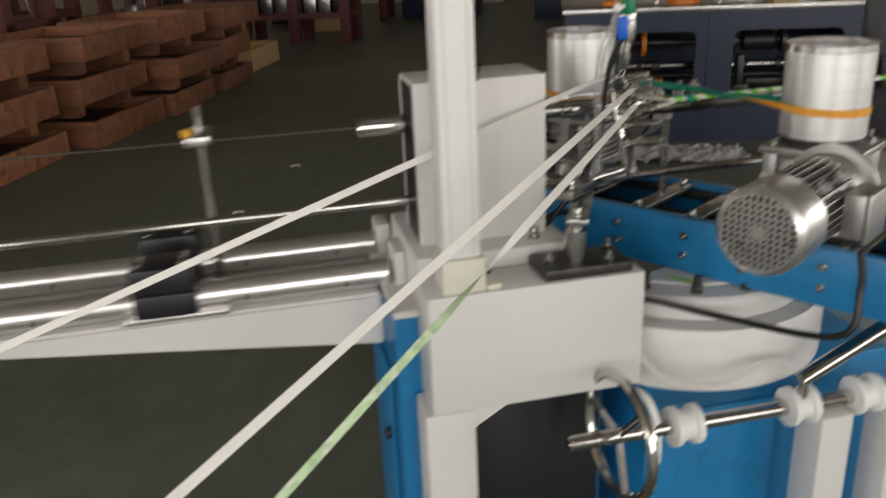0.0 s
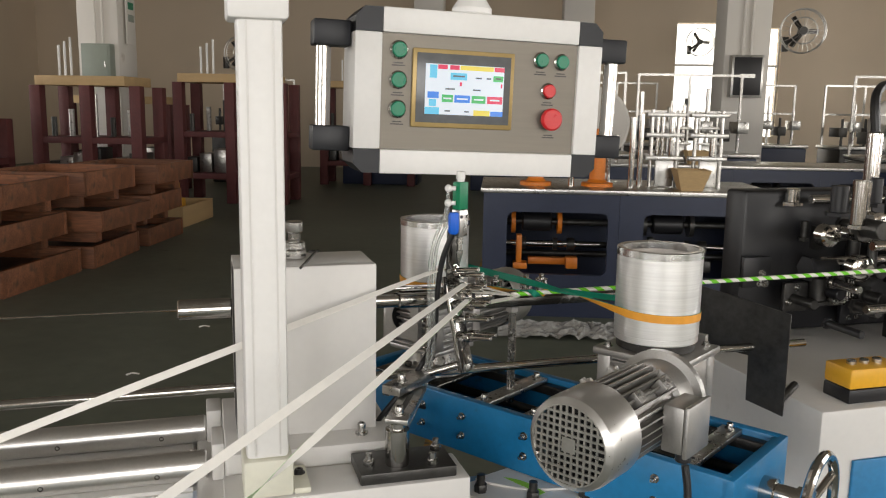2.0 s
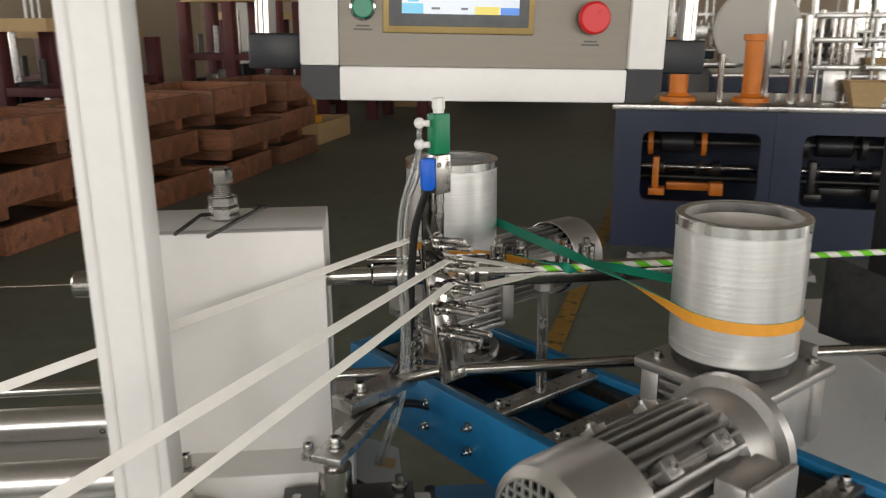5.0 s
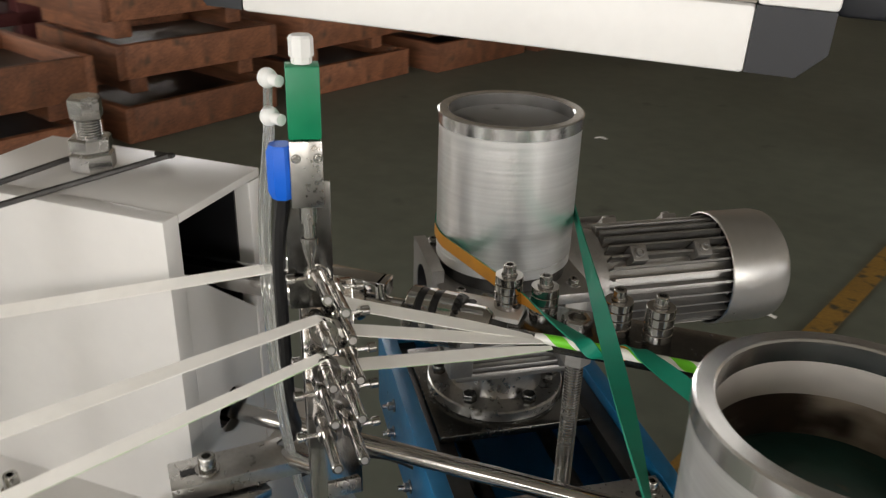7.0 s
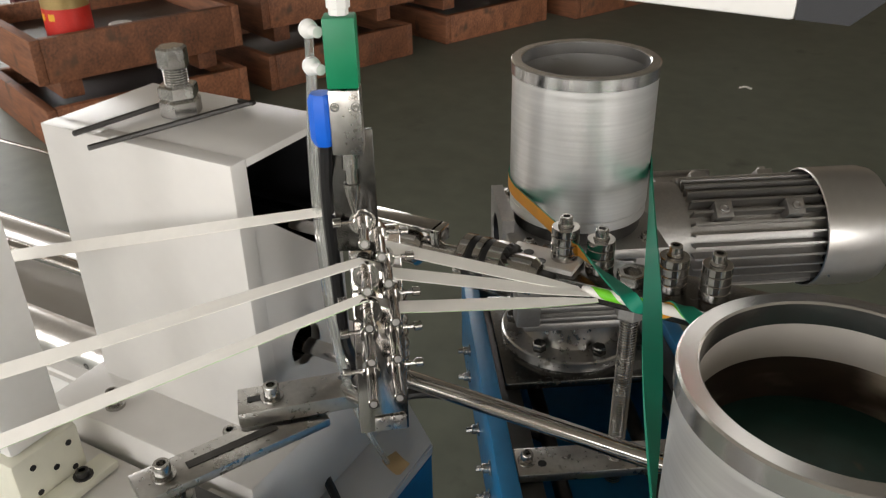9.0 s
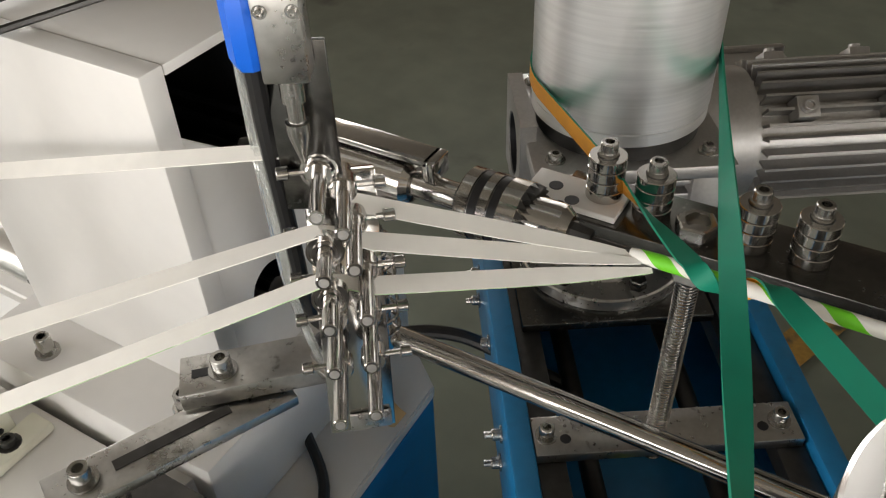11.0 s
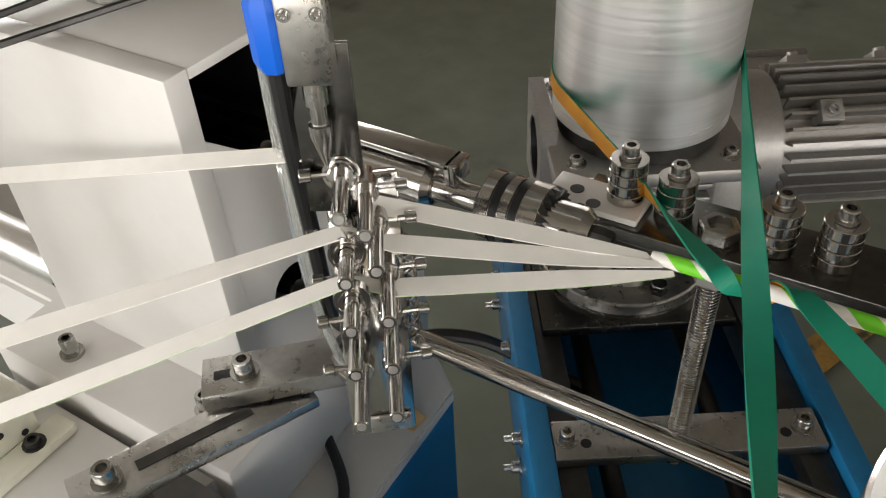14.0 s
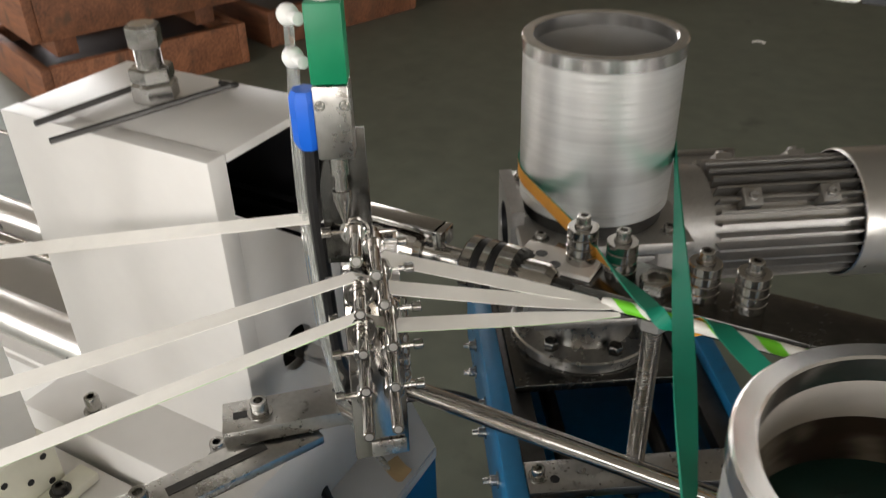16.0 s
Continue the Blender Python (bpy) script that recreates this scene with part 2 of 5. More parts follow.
def tube(bm, pts, r, seg=10):
    """A round hose through points, smoothed."""
    pts = [Vector(p) for p in pts]
    fine = []
    for i in range(len(pts) - 1):
        a, b, c, d = pts[max(i - 1, 0)], pts[i], pts[i + 1], pts[min(i + 2, len(pts) - 1)]
        for k in range(6):
            t = k / 6
            fine.append(0.5 * ((2 * b) + (c - a) * t + (2 * a - 5 * b + 4 * c - d) * t * t + (3 * b - a - 3 * c + d) * t ** 3))
    fine.append(pts[-1])
    side, rows = None, []
    for i, p in enumerate(fine):
        d = (fine[min(i + 1, len(fine) - 1)] - fine[max(i - 1, 0)]).normalized()
        if side is None:
            side = d.orthogonal().normalized()
        side = (side - d * side.dot(d)).normalized()
        up = d.cross(side)
        rows.append([bm.verts.new(p + r * (math.cos(2 * math.pi * k / seg) * side + math.sin(2 * math.pi * k / seg) * up)) for k in range(seg)])
    for a, b in zip(rows, rows[1:]):
        for i in range(seg):
            bm.faces.new((a[i], a[(i + 1) % seg], b[(i + 1) % seg], b[i]))
    bm.faces.new(rows[0][::-1])
    bm.faces.new(rows[-1])


def ribbon(bm, pts, normals, width, thick, closed=False):
    """A flat band through points; normals point out of its first face (material 0), the back is material 1."""
    n = len(pts)
    rows = []
    for i in range(n):
        a, b = (pts[(i - 1) % n], pts[(i + 1) % n]) if closed else (pts[max(i - 1, 0)], pts[min(i + 1, n - 1)])
        d = (b - a).normalized()
        nn = (normals[i] - d * normals[i].dot(d)).normalized()
        w = d.cross(nn) * (width[i] if isinstance(width, list) else width) / 2
        o = nn * thick / 2
        rows.append([bm.verts.new(pts[i] + q) for q in (w + o, -w + o, -w - o, w - o)])
    pairs = list(zip(rows, rows[1:])) + ([(rows[-1], rows[0])] if closed else [])
    for a, b in pairs:
        for k in range(4):
            f = bm.faces.new((a[k], a[(k + 1) % 4], b[(k + 1) % 4], b[k]))
            f.material_index = 1 if k >= 1 else 0
    if not closed:
        bm.faces.new(rows[0])
        bm.faces.new(rows[-1][::-1])


def helix_thread(bm, p0, p1, r, pitch, seg=14):
    """A threaded rod: ridges all along it."""
    m, n = basis(p0, p1)
    rings, z = [], 0.0
    while z < n:
        rings += [(r, z), (r, min(z + pitch * 0.2, n)), (r * 0.84, min(z + pitch * 0.5, n)), (r * 0.84, min(z + pitch * 0.7, n))]
        z += pitch
    lathe(bm, rings, m, seg)


def cap_screw(bm, p, axis, r=0.005, h=0.006, seg=14):
    """A socket head screw on a washer, its head pointing along axis."""
    m, _ = basis(p, Vector(p) + Vector(axis))
    lathe(bm, [(r * 1.5, 0), (r * 1.5, h * 0.2), (r, h * 0.2), (r, h * 1.0), (r * 0.9, h * 1.1), (r * 0.55, h * 1.1), (r * 0.5, h * 0.55)], m, seg)


def hex_nut(bm, p, axis, r, h):
    m, _ = basis(p, Vector(p) + Vector(axis))
    lathe(bm, [(r * 0.92, 0), (r, h * 0.12), (r, h * 0.88), (r * 0.9, h)], m, 6)


def finish(name, bm, materials, smooth=True):
    bmesh.ops.recalc_face_normals(bm, faces=bm.faces)
    me = bpy.data.meshes.new(name)
    bm.to_mesh(me)
    bm.free()
    for m in materials if isinstance(materials, (list, tuple)) else (materials,):
        me.materials.append(m)
    if smooth:
        me.polygons.foreach_set("use_smooth", [True] * len(me.polygons))
        me.set_sharp_from_angle(angle=radians(32))
    return me


def part(name, bm, material, parent=None, label="", smooth=True):
    """Links a bmesh as one mesh object, under a thing or a part."""
    ob = new(name, finish(name, bm, material, smooth))
    if parent is not None:
        ob.parent = parent
    if label:
        ob["label"] = label
    return ob


def thing(name, label, category, m=None, group="", kind=""):
    ob = tagged(new(name), label, category, group, kind)
    if m is not None:
        ob.matrix_world = m
    return ob


def B():
    return bmesh.new()


V = Vector
Z = V((0, 0, 1))

# ---- the hall ----
def structure(name, bm, material, label, m=HALL, smooth=False):
    ob = part(name, bm, material, None, "", smooth)
    ob.matrix_world = m
    return tagged(ob, label, name.split("_")[0], kind="structure")


def hall():
    b = B()
    span(b, -40, 40, -40, 60, -0.2, 0)
    structure("floor", b, FLOOR, "dark green painted concrete factory floor with scuffs")
    b = B()
    span(b, -11.3, 11.3, -7.3, 18.3, 5.2, 5.4)
    structure("ceiling", b, CEIL, "dim plain factory ceiling high above the machines")

    def wall(name, length, holes, m):
        """A wall 0.3 thick along x with openings (x0, x1, z0, z1) through it."""
        bm, x = B(), -length / 2
        for x0, x1, z0, z1 in sorted(holes):
            span(bm, x, x0, 0, 0.3, 0, 5.2)
            span(bm, x0, x1, 0, 0.3, 0, z0)
            span(bm, x0, x1, 0, 0.3, z1, 5.2)
            x = x1
        span(bm, x, length / 2, 0, 0.3, 0, 5.2)
        return structure(name, bm, WALL, "beige plastered factory wall with window openings", HALL @ m)

    wall("wall_back", 22, [(3.9, 5.0, 0.35, 3.4), (5.75, 6.22, 0.9, 3.3)], pose(0, 18, 0))
    wall("wall_front", 22, [(x - 1.8, x + 1.8, 0.85, 3.75) for x in (-7.5, -2.5, 2.5, 7.5)], pose(0, -7.3, 0))
    wall("wall_right", 25, [(5.5 - y - 1.8, 5.5 - y + 1.8, 0.85, 3.75) for y in (-2.0, 4.0, 12.0)], pose(11.0, 5.5, 0, 0, 0, -90))
    wall("wall_left", 25, [(y - 5.5 - 1.8, y - 5.5 + 1.8, 0.85, 3.75) for y in (1.0, 8.0)], pose(-11.0, 5.5, 0, 0, 0, 90))
    b = B()
    span(b, 2.0, 8.5, 19.2, 19.3, -0.1, 4.2)
    tagged(structure("backdrop", b, GLOW, "overexposed daylight outside the far windows"), category="backdrop")
    for i, (x, w, hgt) in enumerate(((4.45, 1.1, 3.4), (5.985, 0.47, 3.3))):
        win = thing("window_%d" % (i + 1), "white framed far window full of daylight", "window", HALL @ pose(x, 18.1, 0), kind="structure")
        for side in (-1, 1):
            b = B()
            span(b, side * w / 2 - 0.03, side * w / 2 + 0.03, -0.03, 0.03, 0.35 + 0.55 * i, hgt)
            part("window_frame", b, PLASTER, win)
        b = B()
        span(b, -w / 2, w / 2, -0.025, 0.025, 2.45, 2.5)
        part("window_frame", b, PLASTER, win)
    for i, (x, y) in enumerate(((-5.75, 10.6), (3.3, 10.6), (-1.6, 17.2), (1.6, 17.0), (9.4, 12.5))):
        b = B()
        w = 0.3 if i < 2 else 0.32
        span(b, -w, w, -w, w, 0, 5.2, bev=0.02)
        span(b, -w - 0.03, w + 0.03, -w - 0.03, w + 0.03, 0, 0.12, bev=0.01)
        tagged(part("column_%d" % (i + 1), b, PLASTER, None, "white plastered square factory column"), category="column", kind="structure").matrix_world = HALL @ pose(x, y, 0)
    # lines painted on the floor
    d = V((0.685 - 0.252, 2.583 - 1.507, 0)).normalized()
    a = V((0.23, 1.45, 0.004))
    b = B()
    span(b, -0.04, 0.04, -3.0, 6.0, 0, 0.003)
    ob = tagged(part("floor_line", b, LINE, None, "worn yellow line painted on the dark floor"), category="marking", kind="structure")
    ob.matrix_world = Matrix.Translation(a) @ pose(0, 0, 0, 0, 0, math.degrees(math.atan2(-d.x, d.y)))


hall()


# ---- the straw winding machine: bed and shafts ----
def bed():
    t = thing("machine_bed", "white and blue steel bed of a paper straw winding machine", "machine bed")
    # the plan has one corner cut off towards the turret
    for name, inset, z0, z1, material, label in (("bed_top", 0.0, 0.787, 0.80, WHITE, ""), ("cabinet", 0.0015, 0.0, 0.7865, BLUE, "blue enamelled sheet steel cabinet")):
        b = B()
        prof = [(-0.539, -0.14), (-0.172 - inset, -0.14), (-0.174 - inset, 0.068), (-0.338, 0.2 - inset), (-0.539, 0.2 - inset)]
        lo, hi = ([b.verts.new((x, y, z)) for x, y in prof] for z in (z0, z1))
        b.faces.new(lo[::-1])
        b.faces.new(hi)
        for i in range(5):
            b.faces.new((lo[i], lo[(i + 1) % 5], hi[(i + 1) % 5], hi[i]))
        bmesh.ops.bevel(b, geom=b.edges[:], offset=0.002, segments=2, affect="EDGES")
        part(name, b, material, t, label)
    b = B()
    span(b, -0.50, -0.145, -0.235, -0.141, 0.655, 0.858, bev=0.004)
    part("front_block", b, WHITE, t)
    b = B()
    span(b, -0.512, -0.43, -0.233, -0.15, 0.0, 0.654, bev=0.004)
    part("leg", b, WHITE, t)
    b = B()
    vs = [b.verts.new(p) for y in (-0.229, -0.15) for p in ((-0.43, y, 0.654), (-0.375, y, 0.654), (-0.43, y, 0.62))]
    for f in ((0, 1, 2), (3, 5, 4), (0, 3, 4, 1), (1, 4, 5, 2), (0, 2, 5, 3)):
        b.faces.new([vs[i] for i in f])
    part("gusset", b, WHITE, t, smooth=False)
    # the long beam that carries the shafts
    b = B()
    prof = [(-0.54, 0.69), (-0.54, 0.79), (-2.2, 0.79), (-2.2, 0.775), (-1.3, 0.775)]
    lo, hi = ([b.verts.new((x, y, z)) for x, z in prof] for y in (-0.03, 0.21))
    b.faces.new(lo)
    b.faces.new(hi[::-1])
    for i in range(5):
        b.faces.new((lo[i], hi[i], hi[(i + 1) % 5], lo[(i + 1) % 5]))
    bmesh.ops.bevel(b, geom=b.edges[:], offset=0.006, segments=2, affect="EDGES")
    part("beam", b, WHITE, t)
    for y in (0.005, 0.165):
        b = B()
        lathe(b, [(0.0215, 0), (0.0245, 0.0025), (0.0245, 1.64), (0.0215, 1.643)], basis((-0.523, y, 0.815), (-2.2, y, 0.815))[0], 40)
        s = part("guide_shaft", b, SHAFT, t, "polished round steel shaft")
        for i in range(9):
            b = B()
            m, _ = basis((-0.6 - 0.17 * i, y - 0.0242, 0.811), (-0.6 - 0.17 * i, y - 0.034, 0.8095))
            lathe(b, [(0.0042, -0.0006), (0.0042, 0.0004), (0.0028, 0.0005), (0.0025, -0.0005)], m, 12)
            part("screw_hole", b, DARK, s)
    for x0, x1, y0, y1, z1 in ((-0.515, -0.4955, -0.03, 0.05, 0.862), (-0.522, -0.4955, 0.13, 0.2, 0.86)):
        b = B()
        span(b, x0, x1, y0, y1, 0.8003, z1, bev=0.003)
        part("end_bracket", b, WHITE, t)
    # black sheet on the cabinet front paints the bay's shade; no opening is cut
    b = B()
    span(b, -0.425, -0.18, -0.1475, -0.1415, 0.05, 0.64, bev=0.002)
    part("bay_shade_sheet", b, BLACK, t, "black sheet standing in for the shade of the open bay under the front block")
    # blue panel with a latch under the bed, on the side
    b = B()
    span(b, -0.5455, -0.5405, -0.08, 0.14, 0.2, 0.66, bev=0.002)
    part("side_door", b, BLUE, t)
    b = B()
    rod(b, (-0.546, -0.05, 0.52), (-0.556, -0.05, 0.52), 0.012, 16, 0.002)
    part("door_latch", b, BLACK, t, "black round latch")
    return t


bed()


def carriage():
    """The slide on the two shafts with its rod, which holds the end of the mandrel wire."""
    t = thing("slide_carriage", "steel slide with black clamp on two polished shafts", "slide")
    x = -0.9
    b = B()
    span(b, x - 0.07, x + 0.1, -0.036, 0.206, 0.7905, 0.7995, bev=0.002)
    part("base_plate", b, STEEL, t)
    for y in (0.005, 0.165):
        b = B()
        span(b, x - 0.05, x + 0.05, y - 0.043, y + 0.043, 0.8395, 0.885, bev=0.004)
        for s in (-1, 1):
            span(b, x - 0.05, x + 0.05, y + s * 0.034 - 0.009, y + s * 0.034 + 0.009, 0.8, 0.839, bev=0.003)
        part("bearing_block", b, BLACK, t)
        for s in (-1, 1):
            for k in (-0.02, 0.02):
                b = B()
                cap_screw(b, (x + s * 0.035, y + k, 0.885), (0, 0, 1), 0.005, 0.006)
                part("screw", b, SCREW, t)
    b = B()
    rod(b, (x + 0.085, 0.085, 0.7995), (x + 0.085, 0.085, 1.12), 0.006, 14, 0.001)
    part("upright_rod", b, CHROME, t)
    b = B()
    span(b, x + 0.065, x + 0.105, 0.0, 0.095, 1.07, 1.086, bev=0.002)
    part("wire_clamp", b, STEEL, t)
    b = B()
    rod(b, (x + 0.07, 0.01, 1.0862), (x + 0.07, 0.01, 1.099), 0.008, 12, 0.002)
    part("thumb_screw", b, YELLOW, t, "yellow clamping knob")
    return t


SLIDE = carriage()


# ---- spindle housing ----
def housing():
    t = thing("spindle_housing", "thick white steel box housing of the mandrel spindle", "housing")
    x0, x1, y0, y1, z0, z1, w = -0.475, -0.257, -0.078, 0.052, 0.886, 1.156, 0.018
    b = B()
    span(b, x0, x1, y0, y0 + w, z0, z1, bev=0.0015)
    part("front_plate", b, WHITE, t)
    b = B()
    span(b, x0, x1, y1 - w, y1, z0, z1 - 0.0085, bev=0.0015)
    part("rear_plate", b, WHITE, t)
    b = B()
    span(b, x0 + 0.0005, x1 - 0.0005, y0 + w + 0.0005, y1, z1 - 0.008, z1 - 0.0008, bev=0.0012)
    part("top_plate", b, WHITE, t)
    # the end plate stops short of the top and has a round hole for the long rod
    b = B()
    ym, yn, zt, zh, r = y0 + w, y1 - w, 1.030, 0.953, 0.021
    pts = [(ym, z0), (yn, z0), (yn, zt), (ym, zt + 0.077)]
    for x in (x1 - 0.012, x1 - 0.002):
        outer = [b.verts.new((x, y, z)) for y, z in pts]
        hole = [b.verts.new((x, -0.014 + r * math.cos(2 * math.pi * k / 20), zh + r * math.sin(2 * math.pi * k / 20))) for k in range(20)]
        es = [b.edges.new((q[k], q[(k + 1) % len(q)])) for q in (outer, hole) for k in range(len(q))]
        bmesh.ops.triangle_fill(b, edges=es, use_beauty=True)
    part("end_plate", b, WHITE, t, smooth=False)
    # far end plate and inner sheets are black to paint the box's inner shade
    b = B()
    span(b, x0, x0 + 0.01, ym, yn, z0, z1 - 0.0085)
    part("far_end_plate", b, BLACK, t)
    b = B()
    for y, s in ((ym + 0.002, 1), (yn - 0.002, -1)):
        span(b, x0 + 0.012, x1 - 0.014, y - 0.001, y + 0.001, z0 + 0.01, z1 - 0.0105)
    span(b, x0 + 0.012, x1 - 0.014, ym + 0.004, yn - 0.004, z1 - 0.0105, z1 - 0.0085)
    part("shade_lining", b, BLACK, t, "black sheets that paint the shade inside the box")
    # seat with screws
    b = B()
    span(b, -0.495, -0.232, -0.135, 0.12, 0.8005, 0.886, bev=0.003)
    part("seat", b, WHITE, t)
    for p in ((-0.424, -0.111, 0.886), (-0.285, -0.1, 0.886)):
        b = B()
        cap_screw(b, p, (0, 0, 1), 0.0065, 0.017)
        part("screw", b, SCREW, t)
    # the big zinc bolt on the top with its nut
    c = V((-0.377, -0.006, 1.156))
    b = B()
    hex_nut(b, c, Z, 0.0185, 0.016)
    part("nut", b, SCREW, t)
    b = B()
    hex_nut(b, c + Z * 0.0162, Z, 0.0175, 0.012)
    part("nut", b, SCREW, t)
    b = B()
    helix_thread(b, c + Z * 0.028, c + Z * 0.043, 0.0105, 0.0022, 18)
    part("thread", b, SCREW, t)
    b = B()
    lathe(b, [(0.0125, 0), (0.0135, 0.002), (0.0135, 0.016), (0.0115, 0.018)], Matrix.Translation(c + Z * 0.043), 6)
    part("bolt_head", b, SCREW, t)
    return t


housing()
for p0, p1, hook in (((-0.416, -0.0896, 1.1595), (-0.4055, -0.004, 1.1595), (0.008, 0.006)), ((-0.3785, -0.106, 1.1595), (-0.337, 0.033, 1.1595), (-0.012, 0.004))):
    b = B()
    tube(b, [p0, tuple((V(p0) + V(p1)) / 2), p1, (p1[0] + 0.003, p1[1] + 0.003, 1.1595), (p1[0] + hook[0], p1[1] + hook[1], 1.1595)], 0.0024, 6)
    tagged(part("hex_key", b, DARK, None, "thin dark steel hex key lying on the white housing"), category="tool", group="hex keys on the housing")


# ---- spindle, chuck, mandrel ----
def spindle():
    t = thing("spindle", "polished steel spindle with drill chuck and thin mandrel", "spindle")
    zc = 1.078
    ax = lambda x: (x, 0, zc)
    b = B()
    rod(b, ax(-0.46), ax(-0.205), 0.0125, 28)
    part("shaft", b, CHROME, t)
    b = B()
    rod(b, ax(-0.56), ax(-0.477), 0.0165, 28, 0.002)
    part("rear_sleeve", b, CHROME, t)
    b = B()
    rod(b, (-1.4, 0.01, 1.078), ax(-0.56), 0.0018, 8)
    part("mandrel_wire", b, CHROME, t)
    b = B()
    lathe(b, [(0.0125, 0), (0.015, 0.002), (0.015, 0.066), (0.011, 0.07), (0.0085, 0.0705), (0.0085, 0.1)], basis(ax(-0.2045), ax(0))[0], 28)
    part("sleeve", b, CHROME, t)
    b = B()
    span(b, -0.21, -0.122, -0.006, 0.012, 1.096, 1.1, bev=0.001)
    span(b, -0.126, -0.118, -0.006, 0.012, 1.086, 1.1, bev=0.001)
    part("stop_finger", b, CHROME, t)
    # chuck: body with grooves, toothed ring, nose
    b = B()
    R = 0.0213
    lathe(b, [(0.012, 0), (R - 0.001, 0.0005), (R, 0.0015), (R, 0.0085), (R - 0.0012, 0.0087), (R - 0.0012, 0.0148), (R, 0.015), (R, 0.0205), (R - 0.0012, 0.0207), (R - 0.0012, 0.0265), (R, 0.0267), (R, 0.0375), (R - 0.001, 0.0385), (0.013, 0.039)], basis(ax(-0.099), ax(0))[0], 48)
    c = part("chuck", b, CHROME, t, "keyed drill chuck")
    for x in (0.0087, 0.0207):
        b = B()
        lathe(b, [(R - 0.0011, x + 0.0002), (R - 0.0006, x + 0.0006), (R - 0.0006, x + 0.0053), (R - 0.0011, x + 0.0057)], basis(ax(-0.099), ax(0))[0], 48, caps=False)
        part("knurled_band", b, BLACK, c, "blackened groove")
    b = B()
    # saw teeth: wedges standing on the front edge of the body
    m = basis(ax(-0.0605), ax(0))[0]
    for i in range(22):
        a, da = 2 * math.pi * i / 22, 2 * math.pi / 22
        at = lambda k, r, z: b.verts.new(m @ V((r * math.cos(a + k * da), r * math.sin(a + k * da), z)))
        o0, o1, o2 = at(0, R, -0.001), at(0.92, R, -0.001), at(0.7, R - 0.001, 0.0045)
        i0, i1, i2 = at(0, 0.0145, -0.001), at(0.92, 0.0145, -0.001), at(0.7, 0.0148, 0.003)
        for f in ((o0, o1, o2), (i0, i2, i1), (o0, i0, i1, o1), (o1, i1, i2, o2), (o2, i2, i0, o0)):
            b.faces.new(f)
    part("toothed_ring", b, DARK, c, "dark saw-toothed ring", smooth=False)
    b = B()
    lathe(b, [(0.015, 0), (0.015, 0.0195), (0.0145, 0.0208), (0.0145, 0.0213), (0.0105, 0.0265), (0.006, 0.027)], basis(ax(-0.0605), ax(0))[0], 40)
    part("nose", b, CHROME, c)
    for k in range(3):
        b = B()
        a = 2 * math.pi * k / 3 + 0.6
        rod(b, V((-0.046, 0.0144 * math.cos(a), 1.078 + 0.0144 * math.sin(a))), V((-0.046, 0.0153 * math.cos(a), 1.078 + 0.0153 * math.sin(a))), 0.0032, 14)
        part("key_hole", b, BLACK, c, "dark chuck key hole")
    b = B()
    lathe(b, [(0.0066, 0), (0.0058, 0.010), (0.0052, 0.0115), (0.003, 0.012)], basis(ax(-0.0335), ax(0))[0], 6)
    part("jaws", b, DARK, c)
    b = B()
    rod(b, ax(-0.024), ax(0.02), 0.0022, 12)
    part("mandrel", b, DARK, t)
    return t


spindle()

# the long rod below the spindle
b = B()
rod(b, (-1.6, -0.012, 0.945), (0.62, -0.012, 0.953), 0.0078, 24, 0.001)
tagged(part("tie_rod", b, CHROME, None, "long polished steel rod through the housing"), category="rod")


# ---- post, foot ----
def post():
    t = thing("panel_post", "white square post with cream cast foot that carries the control panel", "post")
    x0, x1, y0, y1 = -0.469, -0.411, -0.226, -0.17
    b = B()
    span(b, x0, x1, y0, y1, 0.914, 1.52, bev=0.006)
    part("column", b, WHITE2, t)
    for x in (x0 + 0.012, x1 - 0.012):
        b = B()
        span(b, x - 0.0012, x + 0.0012, y0 - 0.0012, y0 - 0.0002, 0.92, 1.505)
        part("groove", b, WHITE, t)
    b = B()
    span(b, x0 - 0.005, x1 + 0.006, y0 - 0.006, y1 + 0.006, 0.8585, 0.914, bev=0.005)
    f = part("foot", b, CREAM, t, "cream cast metal foot")
    for x, z in ((-0.458, 0.9), (-0.425, 0.9), (-0.44, 0.885), (-0.458, 0.872), (-0.425, 0.872)):
        for side in (1,):
            b = B()
            m, _ = basis((x1 + 0.0063, y0 + 0.012 + (x + 0.458) * 1.1, z), (x1 + 0.02, y0 + 0.012 + (x + 0.458) * 1.1, z))
            lathe(b, [(0.003, -0.001), (0.003, 0.0003)], m, 10)
            part("bolt_hole", b, BLACK, f)
    b = B()
    span(b, x1 + 0.006, x1 + 0.03, y0 - 0.004, y1 + 0.02, 0.8585, 0.868, bev=0.003)
    part("foot_flange", b, CREAM, t)
    b = B()
    cap_screw(b, (-0.405 + 0.012, -0.18, 0.868), (0, 0, 1), 0.006, 0.006)
    part("screw", b, DARK, t)
    # head and arm above
    b = B()
    span(b, x0 - 0.012, x1 + 0.008, y0 - 0.01, y1 + 0.01, 1.506, 1.575, bev=0.006)
    part("head", b, WHITE2, t)
    b = B()
    span(b, -0.46, 0.0, -0.01, 0.08, 1.64, 1.7, bev=0.008)
    span(b, -0.465, -0.415, -0.225, 0.08, 1.64, 1.7, bev=0.008)
    span(b, -0.462, -0.418, -0.22, -0.175, 1.575, 1.65, bev=0.004)
    part("arm", b, WHITE2, t)
    return t


post()


